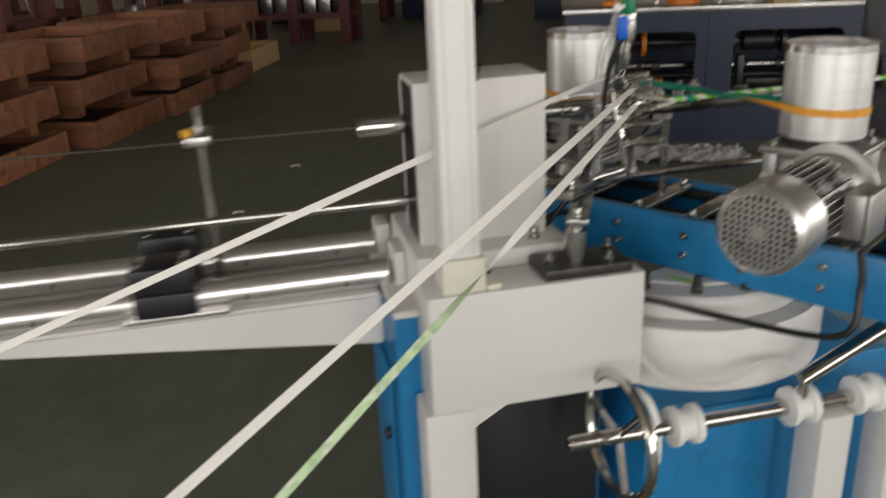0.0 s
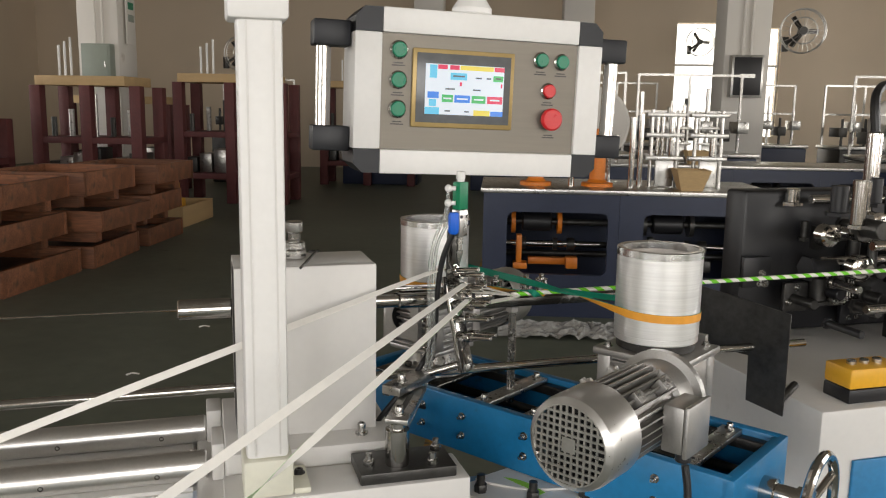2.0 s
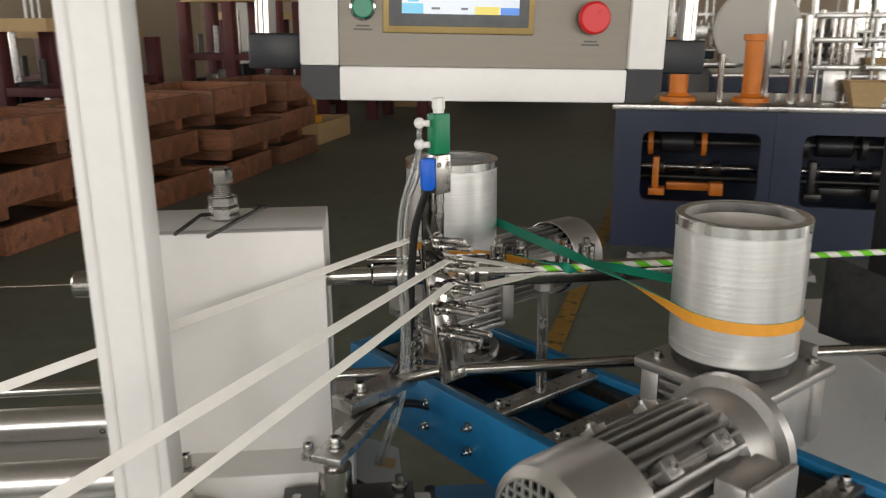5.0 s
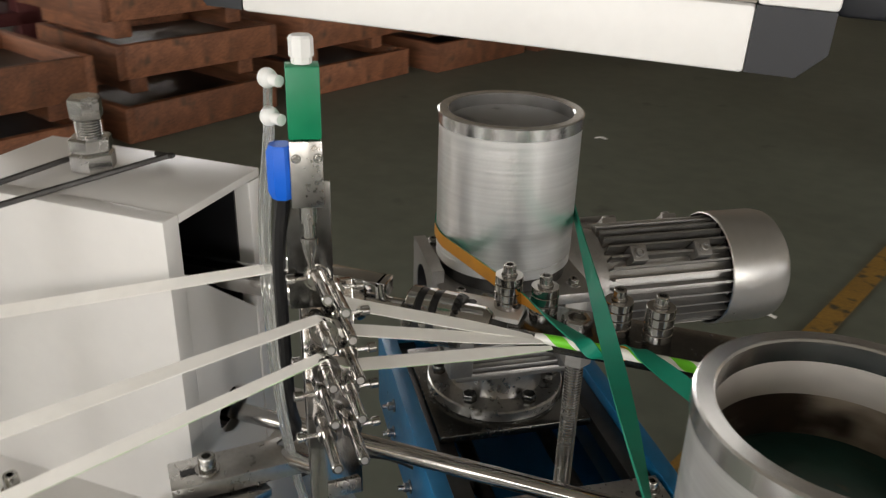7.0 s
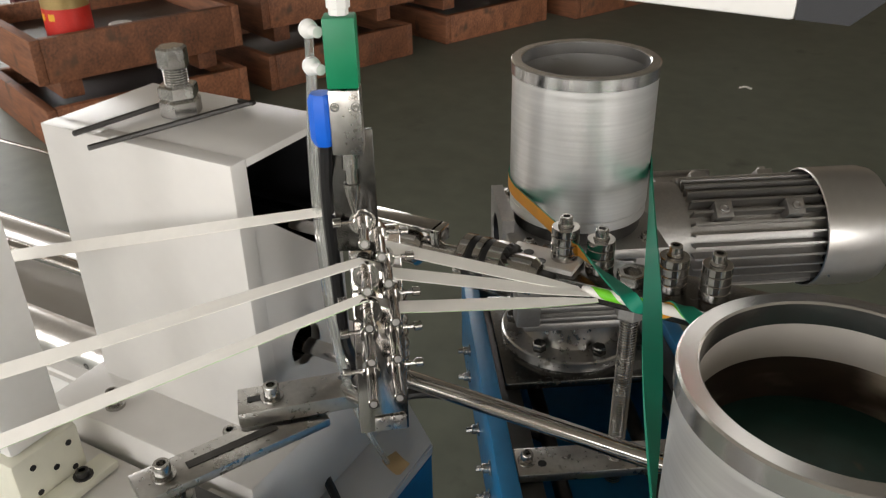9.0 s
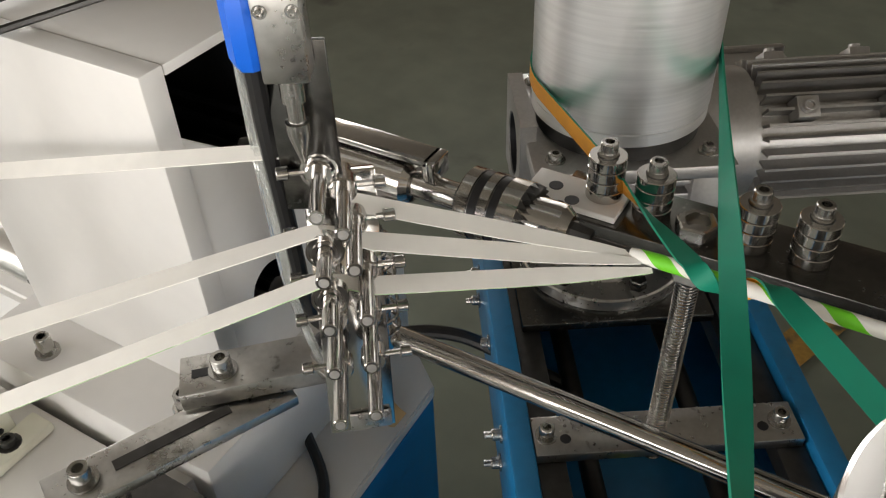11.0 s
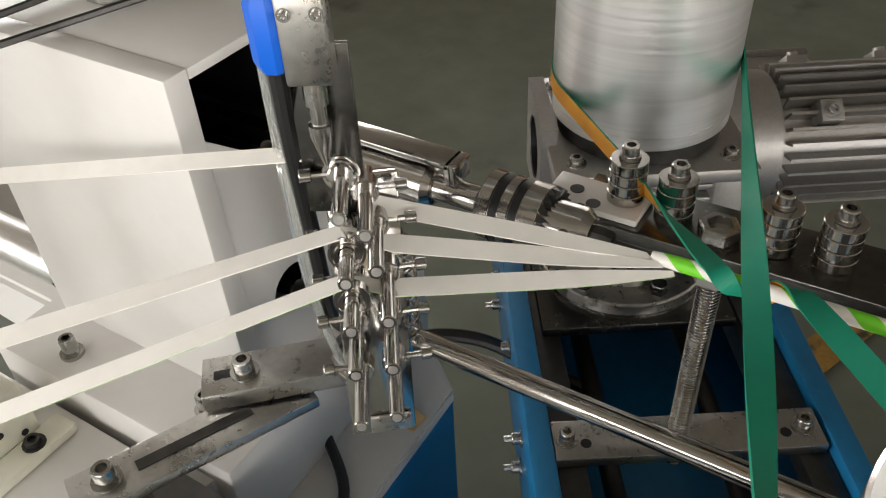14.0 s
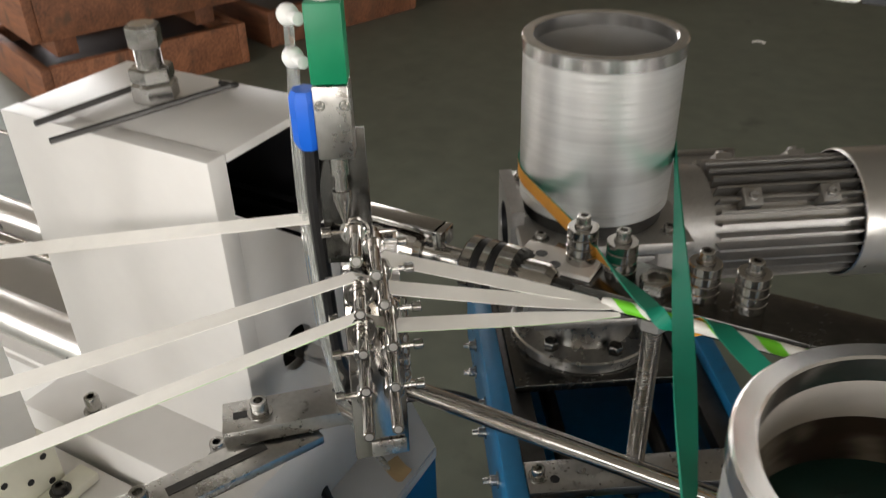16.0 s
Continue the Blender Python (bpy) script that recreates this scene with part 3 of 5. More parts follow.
# ---- control panel ----
def control_panel():
    m0 = pose(-0.059, 0.015, 1.4205, 0, 1.5, 0)
    t = thing("control_panel", "white framed stainless operator panel with touch screen and buttons", "control panel", m0)
    W, H, D = 0.436, 0.268, 0.09
    cx, cz = 0.045, 0.04
    b = B()
    span(b, -W / 2 + cx, W / 2 - cx, 0.004, D, -H / 2 + cz, H / 2 - cz, bev=0.001)
    part("body", b, WHITE2, t)
    b = B()
    span(b, -W / 2 + cx + 0.0005, W / 2 - cx - 0.0005, 0, 0.003, -H / 2 + cz + 0.0005, H / 2 - cz - 0.0005)
    part("face_plate", b, STAINLESS, t, "brushed stainless face plate")
    for s in (-1, 1):
        b = B()
        span(b, -W / 2 + cx, W / 2 - cx, -0.006, D + 0.01, *sorted((s * (H / 2 - cz), s * H / 2)), bev=0.003)
        part("frame_rail", b, WHITE2, t)
        b = B()
        span(b, *sorted((s * (W / 2 - cx), s * W / 2)), -0.006, D + 0.01, -H / 2 + cz, H / 2 - cz, bev=0.003)
        part("frame_rail", b, WHITE2, t)
        for q in (-1, 1):
            b = B()
            prof = [(W / 2 - cx, H / 2 - cz), (W / 2 - 0.001, H / 2 - cz), (W / 2 - 0.001, H / 2 - 0.016), (W / 2 - 0.016, H / 2 - 0.001), (W / 2 - cx, H / 2 - 0.001)]
            lo = [b.verts.new((s * x, -0.0055, q * z)) for x, z in prof]
            hi = [b.verts.new((s * x, D + 0.0095, q * z)) for x, z in prof]
            b.faces.new(lo)
            b.faces.new(hi[::-1])
            for i in range(5):
                b.faces.new((lo[i], hi[i], hi[(i + 1) % 5], lo[(i + 1) % 5]))
            part("corner", b, CORNER, t, "dark plastic corner piece", smooth=False)
        # side handle
        b = B()
        rod(b, (s * (W / 2 + 0.043), 0.045, -0.1), (s * (W / 2 + 0.043), 0.045, 0.095), 0.0125, 24)
        h = part("handle", b, CHROME, t, "chrome bar handle in dark clamps")
        for z in (-0.095, 0.075):
            b = B()
            span(b, *sorted((s * (W / 2 + 0.001), s * (W / 2 + 0.062))), 0.022, 0.07, z - 0.005, z + 0.036, bev=0.003)
            part("clamp", b, CORNER, h)
    # touch screen
    px = lambda x: x + 0.059
    pz = lambda z: z - 1.4215
    b = B()
    x0, x1, z0, z1 = px(-0.181), px(-0.003), pz(1.366), pz(1.494)
    span(b, x0, x1, -0.006, -0.0005, z0, z1, bev=0.002)
    scr = part("touch_screen", b, GOLD, t, "touch screen with yellowed protective film")
    b = B()
    span(b, x0 + 0.007, x1 - 0.007, -0.0075, -0.0062, z0 + 0.008, z1 - 0.007, bev=0.0005)
    part("border", b, DARKGLASS, scr)
    sx0, sx1, sz0, sz1 = px(-0.159), px(-0.022), pz(1.388), pz(1.47)
    b = B()
    span(b, sx0, sx1, -0.0086, -0.0076, sz0, sz1)
    part("display", b, SCR["white"], scr, "lit display")
    fields = (("red", .15, .27, .9, .99), ("red", .3, .42, .9, .99), ("yellow", .43, .86, .9, .99), ("red", .87, 1, .9, .99), ("green", .86, .99, .7, .82), ("cyan", .31, .52, .7, .84), ("cyan", .05, .14, .72, .98),
              ("blue", .03, .17, .32, .45), ("green", .21, .35, .25, .4), ("blue", .37, .57, .25, .4), ("green", .59, .77, .25, .4), ("red", .79, .99, .25, .4), ("yellow", .62, .83, .0, .11), ("blue", .84, 1, .0, .1), ("cyan", .0, .18, .0, .14),
              ("cyan", .05, .14, .16, .3), ("red", .43, .46, .58, .66), ("red", .96, .98, .58, .66))
    for k, a0, a1, c0, c1 in fields:
        b = B()
        span(b, sx0 + a0 * (sx1 - sx0), sx0 + a1 * (sx1 - sx0), -0.0091, -0.0088, sz0 + c0 * (sz1 - sz0), sz0 + c1 * (sz1 - sz0))
        f = part("screen_field", b, SCR[k], scr)
    for a0, c0, w in ((.23, .31, .1), (.40, .31, .14), (.62, .31, .12), (.83, .31, .12), (.34, .76, .15), (.63, .74, .08), (.77, .74, .06), (.25, .5, .12), (.6, .5, .1), (.25, .06, .07), (.5, .06, .06), (.89, .75, .07)):
        b = B()
        span(b, sx0 + a0 * (sx1 - sx0), sx0 + (a0 + w) * (sx1 - sx0), -0.0096, -0.0092, sz0 + c0 * (sz1 - sz0), sz0 + c0 * (sz1 - sz0) + 0.0025)
        part("text_bar", b, DARKGLASS if c0 > .45 or c0 < .1 else SCR["white"], scr)
    # buttons with label bars
    for x, z, r, kind in ((-0.204, 1.489, .0135, "g"), (-0.204, 1.441, .0135, "g"), (-0.204, 1.394, .0135, "g"), (0.046, 1.486, .0125, "g"), (0.084, 1.485, .0125, "g"), (0.062, 1.435, .0125, "r"), (0.067, 1.387, .019, "r")):
        big = r > 0.015
        m, _ = basis((px(x), 0, pz(z)), (px(x), -1, pz(z)))
        b = B()
        lathe(b, [(r * 1.12, 0), (r * 1.12, 0.004), (r * 0.9, 0.006)] if not big else [(r * 0.7, 0), (r * 0.7, 0.008)], m, 28)
        k = part("push_button", b, CHROME, t, "mushroom emergency stop button" if big else "round push button with metal collar")
        b = B()
        lathe(b, [(r * 0.55, 0.008), (r, 0.01), (r, 0.016), (r * 0.85, 0.019)] if big else [(r * 0.92, 0.005), (r * 0.92, 0.010), (r * 0.8, 0.0115)], m, 28)
        part("button_cap", b, BUTTON_G if kind == "g" else BUTTON_R, k, "green cap" if kind == "g" else "red cap")
        for dz, w in ((0.0045, 0.016), (0.0085, 0.022)):
            b = B()
            span(b, px(x) - w / 2, px(x) + w / 2, -0.0012, -0.0004, pz(z) - r * 1.2 - dz - 0.001, pz(z) - r * 1.2 - dz + 0.001)
            part("label_bar", b, DARK, t)
    b = B()
    lathe(b, [(0.03, 0), (0.034, 0.004), (0.034, 0.012), (0.022, 0.03), (0.022, 0.1)], Matrix.Translation((-0.01, 0.04, H / 2)), 28)
    part("mount", b, WHITE2, t)
    return t


control_panel()


# ---- strip guide: leaning bar with two rows of pins ----
AX = V((0.60, -0.80, -0.02)).normalized()
UP = V((-0.247, 0.331, 1.0)).normalized()
SIDE = V((0.35, 0.94, 0))
SIDE = (SIDE - UP * SIDE.dot(UP)).normalized()
BAR0 = V((-0.101, -0.114, 0.993))


def on_bar(h, side=0.0, out=0.0):
    return BAR0 + UP * h + SIDE * side + AX * out


# the plate's own axes: its lean, its width, its pins
LEAN = V((-0.0154, 0.0239, 0.1078)).normalized()
ACROSS = V((0.73, 0.68, 0))
ACROSS = (ACROSS - LEAN * ACROSS.dot(LEAN)).normalized()
PIN = V((0.585, -0.80, 0.14)).normalized()
PIN_L, PIN_R = V((-0.0881, -0.1488, 1.0439)), V((-0.0752, -0.1367, 1.0439))
FOOT = V((-0.113, -0.1035, 0.978))
GUIDE_M = Matrix((ACROSS, LEAN.cross(ACROSS).normalized(), LEAN)).transposed().to_4x4()


def strip_guide():
    t = thing("strip_guide", "polished steel bar with two rows of guide pins for paper strips", "strip guide")
    # plate that leans back; the pins stand out of it towards the turret
    fm = Matrix.Translation(FOOT) @ GUIDE_M
    b = B()
    span(b, -0.0185, 0.0185, -0.004, 0.004, 0.0, 0.158, fm, 0.0008)
    part("bar", b, CHROME, t)
    b = B()
    span(b, -0.0075, 0.0165, -0.0062, -0.0042, 0.001, 0.012, fm, 0.0006)
    part("end_clip", b, STEEL, t)
    for col, ends in ((-1, ((1.1498, 0.0, 0.052), (1.1193, 0.0, 0.033), (1.0953, 0.0, 0.032), (1.0723, 0.0, 0), (1.0436, 0.0, 0))),
                      (1, ((1.140, -0.007, 0), (1.1226, -0.0035, 0), (1.0969, 0.0, 0), (1.0719, 0.0, 0), (1.045, 0.0, 0)))):
        for z, shift, roller in ends:
            end = (PIN_L if col < 0 else PIN_R) + LEAN * ((z - 1.0439) / LEAN.z) + ACROSS * shift
            b = B()
            rod(b, end - PIN * 0.066, end, 0.0038, 20, 0.0004)
            p = part("pin", b, CHROME, t)
            b = B()
            rod(b, end - PIN * 0.0005, end + PIN * 0.0003, 0.0024, 12)
            part("pin_bore", b, CAST, p)
            root = end - PIN * 0.052
            b = B()
            rod(b, root, root + PIN * 0.011, 0.0068, 20, 0.0008)
            part("collar", b, CHROME, p)
            q = root + PIN * 0.005 + ACROSS * col * 0.0065
            b = B()
            rod(b, q, q + ACROSS * col * 0.012, 0.0017, 8)
            rod(b, q + ACROSS * col * 0.008, q + ACROSS * col * 0.014, 0.0034, 14, 0.0005)
            part("set_screw", b, SCREW, p)
            if roller:
                m, _ = basis(end - PIN * (roller - 0.001), end + PIN)
                b = B()
                lathe(b, [(0.0042, 0), (0.0092, 0), (0.0092, 0.006), (0.0078, 0.006), (0.0076, 0.0052), (0.006, 0.0052), (0.0058, 0.006), (0.0042, 0.006)], m, 28, caps=False)
                part("bearing", b, CHROME, p)
    # arms that hold the bar
    a0, a1 = V((-0.249, -0.205, 0.945)), V((-0.199, -0.099, 0.945))
    d = (a1 - a0).normalized()
    m = Matrix.Translation(a0) @ Matrix((d.cross(Z).normalized(), d, d.cross(Z).normalized().cross(d))).transposed().to_4x4()
    b = B()
    span(b, -0.017, 0.017, -0.02, 0.135, 0, 0.008, m, 0.001)
    part("lower_arm", b, STEEL, t, "slotted flat steel arm")
    b = B()
    span(b, -0.004, 0.004, 0.02, 0.095, 0.0081, 0.0088, m)
    part("slot", b, DARK, t)
    c0, c1 = V((-0.243, -0.1235, 0.9545)), V((-0.175, -0.062, 0.9565))
    d = (c1 - c0).normalized()
    m = Matrix.Translation(c0) @ Matrix((d, Z.cross(d).normalized(), d.cross(Z.cross(d).normalized()))).transposed().to_4x4()
    b = B()
    span(b, 0, 0.105, -0.017, 0.017, 0, 0.014, m, 0.001)
    part("upper_arm", b, STEEL, t, "flat steel arm with oblong slot")
    b = B()
    span(b, 0.008, 0.033, -0.0035, 0.0035, 0.0141, 0.0146, m, 0.0)
    part("slot", b, BLACK, t)
    b = B()
    rod(b, (-0.178, -0.065, 0.964), (-0.116, -0.098, 0.99), 0.007, 14, 0.001)
    part("stay", b, CHROME, t)
    for p in ((-0.248, -0.203, 0.9532), (-0.2214, -0.106, 0.9690)):
        b = B()
        lathe(b, [(0.0095, 0), (0.0095, 0.002), (0.0066, 0.002), (0.0066, 0.012), (0.006, 0.013), (0.0036, 0.013), (0.0034, 0.008)], Matrix.Translation(p), 20)
        part("screw", b, SCREW, t)
    # coil spring and black tube beside the bar
    b = B()
    tube(b, [(-0.155 + 0.011 * math.cos(a), -0.02 + 0.011 * math.sin(a), 0.955 + 0.0009 * k) for k in range(0, 100, 2) for a in [2 * math.pi * k / 13]], 0.0013, 6)
    part("coil_spring", b, CHROME, t)
    b = B()
    rod(b, (-0.155, -0.02, 0.945), (-0.155, -0.02, 1.05), 0.006, 14)
    part("spring_guide", b, CHROME, t)
    # pillar on its dark base plate
    b = B()
    lathe(b, [(0.017, 0), (0.018, 0.003)] + [(0.018, 0.055), (0.012, 0.0555), (0.012, 0.06)] + [(0.012, 0.069)], Matrix.Translation((-0.25, -0.2, 0.8755)), 28)
    part("pillar", b, CHROME, t, "polished steel pillar")
    b = B()
    span(b, -0.31, -0.165, -0.228, -0.145, 0.8585, 0.8755, bev=0.002)
    part("base_plate", b, DARK, t)
    for p in ((-0.292, -0.195), (-0.181, -0.165), (-0.2, -0.215)):
        b = B()
        hex_nut(b, (*p, 0.8756), Z, 0.0085, 0.009)
        rod(b, (*p, 0.8845), (*p, 0.894), 0.005, 12)
        part("nut", b, SCREW, t)
    return t


strip_guide()


# ---- glue valve on top of the guide ----
def glue_valve():
    t = thing("glue_valve", "green pneumatic glue valve with white fittings and blue cap", "valve")
    c = V((-0.128, -0.1, 0))
    m = Matrix.Translation(c) @ pose(0, 0, 0, 0, 0, 30)
    b = B()
    span(b, -0.0098, 0.0098, -0.008, 0.008, 1.243, 1.286, m, 0.0012)
    part("body", b, GREEN_BOX, t)
    b = B()
    lathe(b, [(0.006, 1.2865), (0.006, 1.29), (0.0072, 1.2905), (0.0072, 1.301), (0.006, 1.3025)], m, 8)
    part("knob", b, WHITEPL, t)
    b = B()
    span(b, -0.0098, 0.0098, -0.0085, 0.0085, 1.2, 1.2425, m, 0.0012)
    part("lower_block", b, STEEL, t)
    for x in (-0.006, 0.007):
        b = B()
        cap_screw(b, m @ V((x, -0.0088, 1.232)), m.to_3x3() @ V((0, -1, 0)), 0.002, 0.002)
        part("screw", b, SCREW, t)
    b = B()
    lathe(b, [(0.0055, 1.2), (0.0055, 1.188), (0.004, 1.1875), (0.004, 1.178), (0.0055, 1.1775), (0.0055, 1.172), (0.0012, 1.155)], m, 16)
    part("nozzle", b, SCREW, t)
    for z in (1.2536, 1.2765):
        b = B()
        q = m @ V((-0.016, -0.002, z))
        bmesh.ops.create_uvsphere(b, u_segments=14, v_segments=10, radius=0.006, matrix=Matrix.Translation(q + V((-0.008, 0.006, 0))))
        rod(b, m @ V((-0.013, -0.002, z)), q + V((-0.006, 0.005, 0)), 0.0035, 12)
        part("fitting", b, WHITEPL, t, "white elbow hose fitting")
        b = B()
        q = q + V((-0.008, 0.006, -0.005))
        d = V((-0.006, 0.004, 0)) * (z > 1.26)
        tube(b, [q, q + V((-0.003, 0.001, -0.03)), V((-0.163, -0.092, 1.18)) + d, V((-0.167, -0.088, 1.11)) + d, V((-0.164, -0.086, 1.03)) + d, V((-0.172, -0.055, 0.93)) + d, V((-0.2, 0.02, 0.803)) + d], 0.0028, 8)
        part("hose", b, HOSE, t, "clear plastic air hose")
    b = B()
    q = V((-0.1405, -0.108, 1.229))
    lathe(b, [(0.0065, -0.024), (0.0088, -0.019), (0.0088, 0.006), (0.007, 0.010)], Matrix.Translation(q), 8)
    part("cap", b, BLUECAP, t, "blue plastic plug")
    b = B()
    tube(b, [q + V((0, 0, -0.02)), q + V((-0.014, 0.014, -0.07)), q + V((-0.019, 0.022, -0.13)), q + V((-0.022, 0.029, -0.2)), V((-0.175, -0.055, 0.98)), V((-0.205, -0.07, 0.948)), V((-0.2404, -0.0574, 0.9)), V((-0.2549, -0.0339, 0.86)), V((-0.257, -0.022, 0.828)), V((-0.2361, -0.0344, 0.812)), V((-0.1953, -0.0664, 0.806)), V((-0.165, -0.125, 0.806))], 0.0046, 10)
    part("hose", b, RUBBER, t, "black rubber hose")
    b = B()
    span(b, -0.0145, 0.0145, 0.0115, 0.0145, 1.12, 1.21, m, 0.0006)
    part("bracket", b, PLATE, t)
    return t


glue_valve()


# ---- grey open channel on the bed ----
def channel():
    b = B()
    m = pose(-0.277, -0.111, 0.801, 0, 0, -12)
    for x0, x1, z0, z1 in ((0.0, 0.03, 0.06, 0.065), (0.0, 0.005, 0.0, 0.06), (0.025, 0.03, 0.0, 0.06)):
        span(b, x0, x1, -0.03, 0.05, z0, z1, m, 0.0008)
    tagged(part("cover_channel", b, WHITE, None, "folded white sheet cover standing on the machine bed"), category="cover")


channel()

# ---- turret: blue frame turned across the straw ----
TC = V((0.048, 0.009, 0))
TA = math.degrees(math.atan2(-0.835, 0.55))
TURRET = Matrix.Translation(TC - Z * 0.014) @ pose(0, 0, 0, 0, 0, TA)


def turret():
    """Frame in turret axes: x from the far drum to the near drum, y to the right of it."""
    t = thing("turret_frame", "blue enamelled swivelling frame that carries both belt drums", "machine frame", TURRET)
    for s, k in ((-1, -0.021), (1, 0.0)):
        b = B()
        span(b, -0.36, 0.41, *sorted((s * (0.107 + k), s * (0.125 + k))), 0.80, 0.9, bev=0.002)
        w = part("side_wall", b, BLUE, t)
        for u in (-0.26, -0.17, -0.075, 0.06, 0.17, 0.3):
            for z in (0.832, 0.868):
                b = B()
                cap_screw(b, (u, s * (0.1255 + k), z), (0, s, 0), 0.0048, 0.007)
                rod(b, (u, s * (0.126 + k), z), (u, s * (0.139 + k), z), 0.0026, 8)
                part("screw", b, SCREW, w)
        b = B()
        span(b, -0.355, 0.405, *sorted((s * (0.085 + k), s * (0.1065 + k))), 0.872, 0.889, bev=0.001)
        part("rail", b, DARK, t)
    for u in (-0.36, 0.41):
        b = B()
        span(b, u - 0.009, u + 0.009, -0.104, 0.125, 0.80, 0.8995, bev=0.002)
        part("end_wall", b, BLUE, t)
    b = B()
    span(b, -0.35, 0.40, -0.0855, 0.106, 0.80, 0.808)
    part("floor_pan", b, BLUE, t)
    for u, w in ((-0.048, 0.034), (0.06, 0.034), (0.335, 0.034)):
        b = B()
        span(b, u - w / 2, u + w / 2, -0.0855, 0.104, 0.8895, 0.8985, bev=0.001)
        st = part("cross_bar", b, STEEL, t, "worn flat steel cross bar")
        for v in (-0.076, 0.091):
            b = B()
            cap_screw(b, (u, v, 0.8986), (0, 0, 1), 0.0055, 0.009)
            part("screw", b, SCREW, st)
            b = B()
            lathe(b, [(0.004, 0), (0.004, 0.0005)], Matrix.Translation((u + 0.004, v - math.copysign(0.013, v), 0.8985)), 12)
            part("bolt_hole", b, BLACK, st)
    # long adjusting bolts along the frame, with nuts
    for v in (-0.04, 0.05):
        b = B()
        rod(b, (-0.34, v, 0.85), (0.4, v, 0.85), 0.008, 12)
        part("adjusting_screw", b, DARK, t)
    # hand wheel on the near end
    b = B()
    lathe(b, [(0.022, 0), (0.022, 0.02), (0.016, 0.021), (0.016, 0.05), (0.02, 0.051), (0.02, 0.075)], basis((0.419, 0.02, 0.845), (1, 0.02, 0.845))[0], 24)
    part("wheel_hub", b, CHROME, t)
    b = B()
    mw, _ = basis((0.5, 0.02, 0.845), (1, 0.02, 0.845))
    ring = []
    for i in range(32):
        a = 2 * math.pi * i / 32
        ring.append([b.verts.new(mw @ V(((0.075 + 0.008 * math.cos(k)) * math.cos(a), (0.075 + 0.008 * math.cos(k)) * math.sin(a), 0.008 * math.sin(k)))) for k in [2 * math.pi * j / 10 for j in range(10)]])
    for i in range(32):
        for j in range(10):
            b.faces.new((ring[i][j], ring[(i + 1) % 32][j], ring[(i + 1) % 32][(j + 1) % 10], ring[i][(j + 1) % 10]))
    for k in range(3):
        a = 2 * math.pi * k / 3 + 0.4
        rod(b, mw @ V((0.01 * math.cos(a), 0.01 * math.sin(a), -0.01)), mw @ V((0.074 * math.cos(a), 0.074 * math.sin(a), 0)), 0.006, 10)
    part("hand_wheel", b, CHROME, t, "chromed three-spoke hand wheel")
    return t


turret()


def turntable():
    t = thing("turntable", "white round turntable with scale under the blue frame", "turntable", Matrix.Translation(TC))
    for name, rings in (("disc", [(0.215, 0.735), (0.225, 0.74), (0.225, 0.775), (0.22, 0.78), (0.17, 0.781), (0.17, 0.7845)]), ("ring", [(0.255, 0.62), (0.262, 0.624), (0.262, 0.722), (0.257, 0.7345)])):
        b = B()
        lathe(b, rings, seg=64)
        cut = bmesh.ops.bisect_plane(b, geom=b.verts[:] + b.edges[:] + b.faces[:], plane_co=(0, -0.05, 0), plane_no=(-0.35, 0.94, 0), clear_outer=True)
        bmesh.ops.edgeloop_fill(b, edges=[q for q in cut["geom_cut"] if isinstance(q, bmesh.types.BMEdge)])
        part(name, b, WHITE, t)
    b = B()
    span(b, -0.16, 0.33, -0.2, 0.25, 0.0, 0.6195, bev=0.006)
    part("pedestal", b, BLUE, t, "blue sheet steel pedestal")
    b = B()
    span(b, -0.16, 0.10, -0.2065, -0.2005, 0.12, 0.56, bev=0.002)
    part("pedestal_door", b, BLUE, t)
    for a in (200, 225, 250, 275):
        b = B()
        q = V((0.20 * math.cos(radians(a)), 0.20 * math.sin(radians(a)), 0.7805))
        hex_nut(b, q, Z, 0.011, 0.014)
        rod(b, q + Z * 0.014, q + Z * 0.03, 0.007, 12)
        part("nut", b, DARK, t)
    return t


turntable()


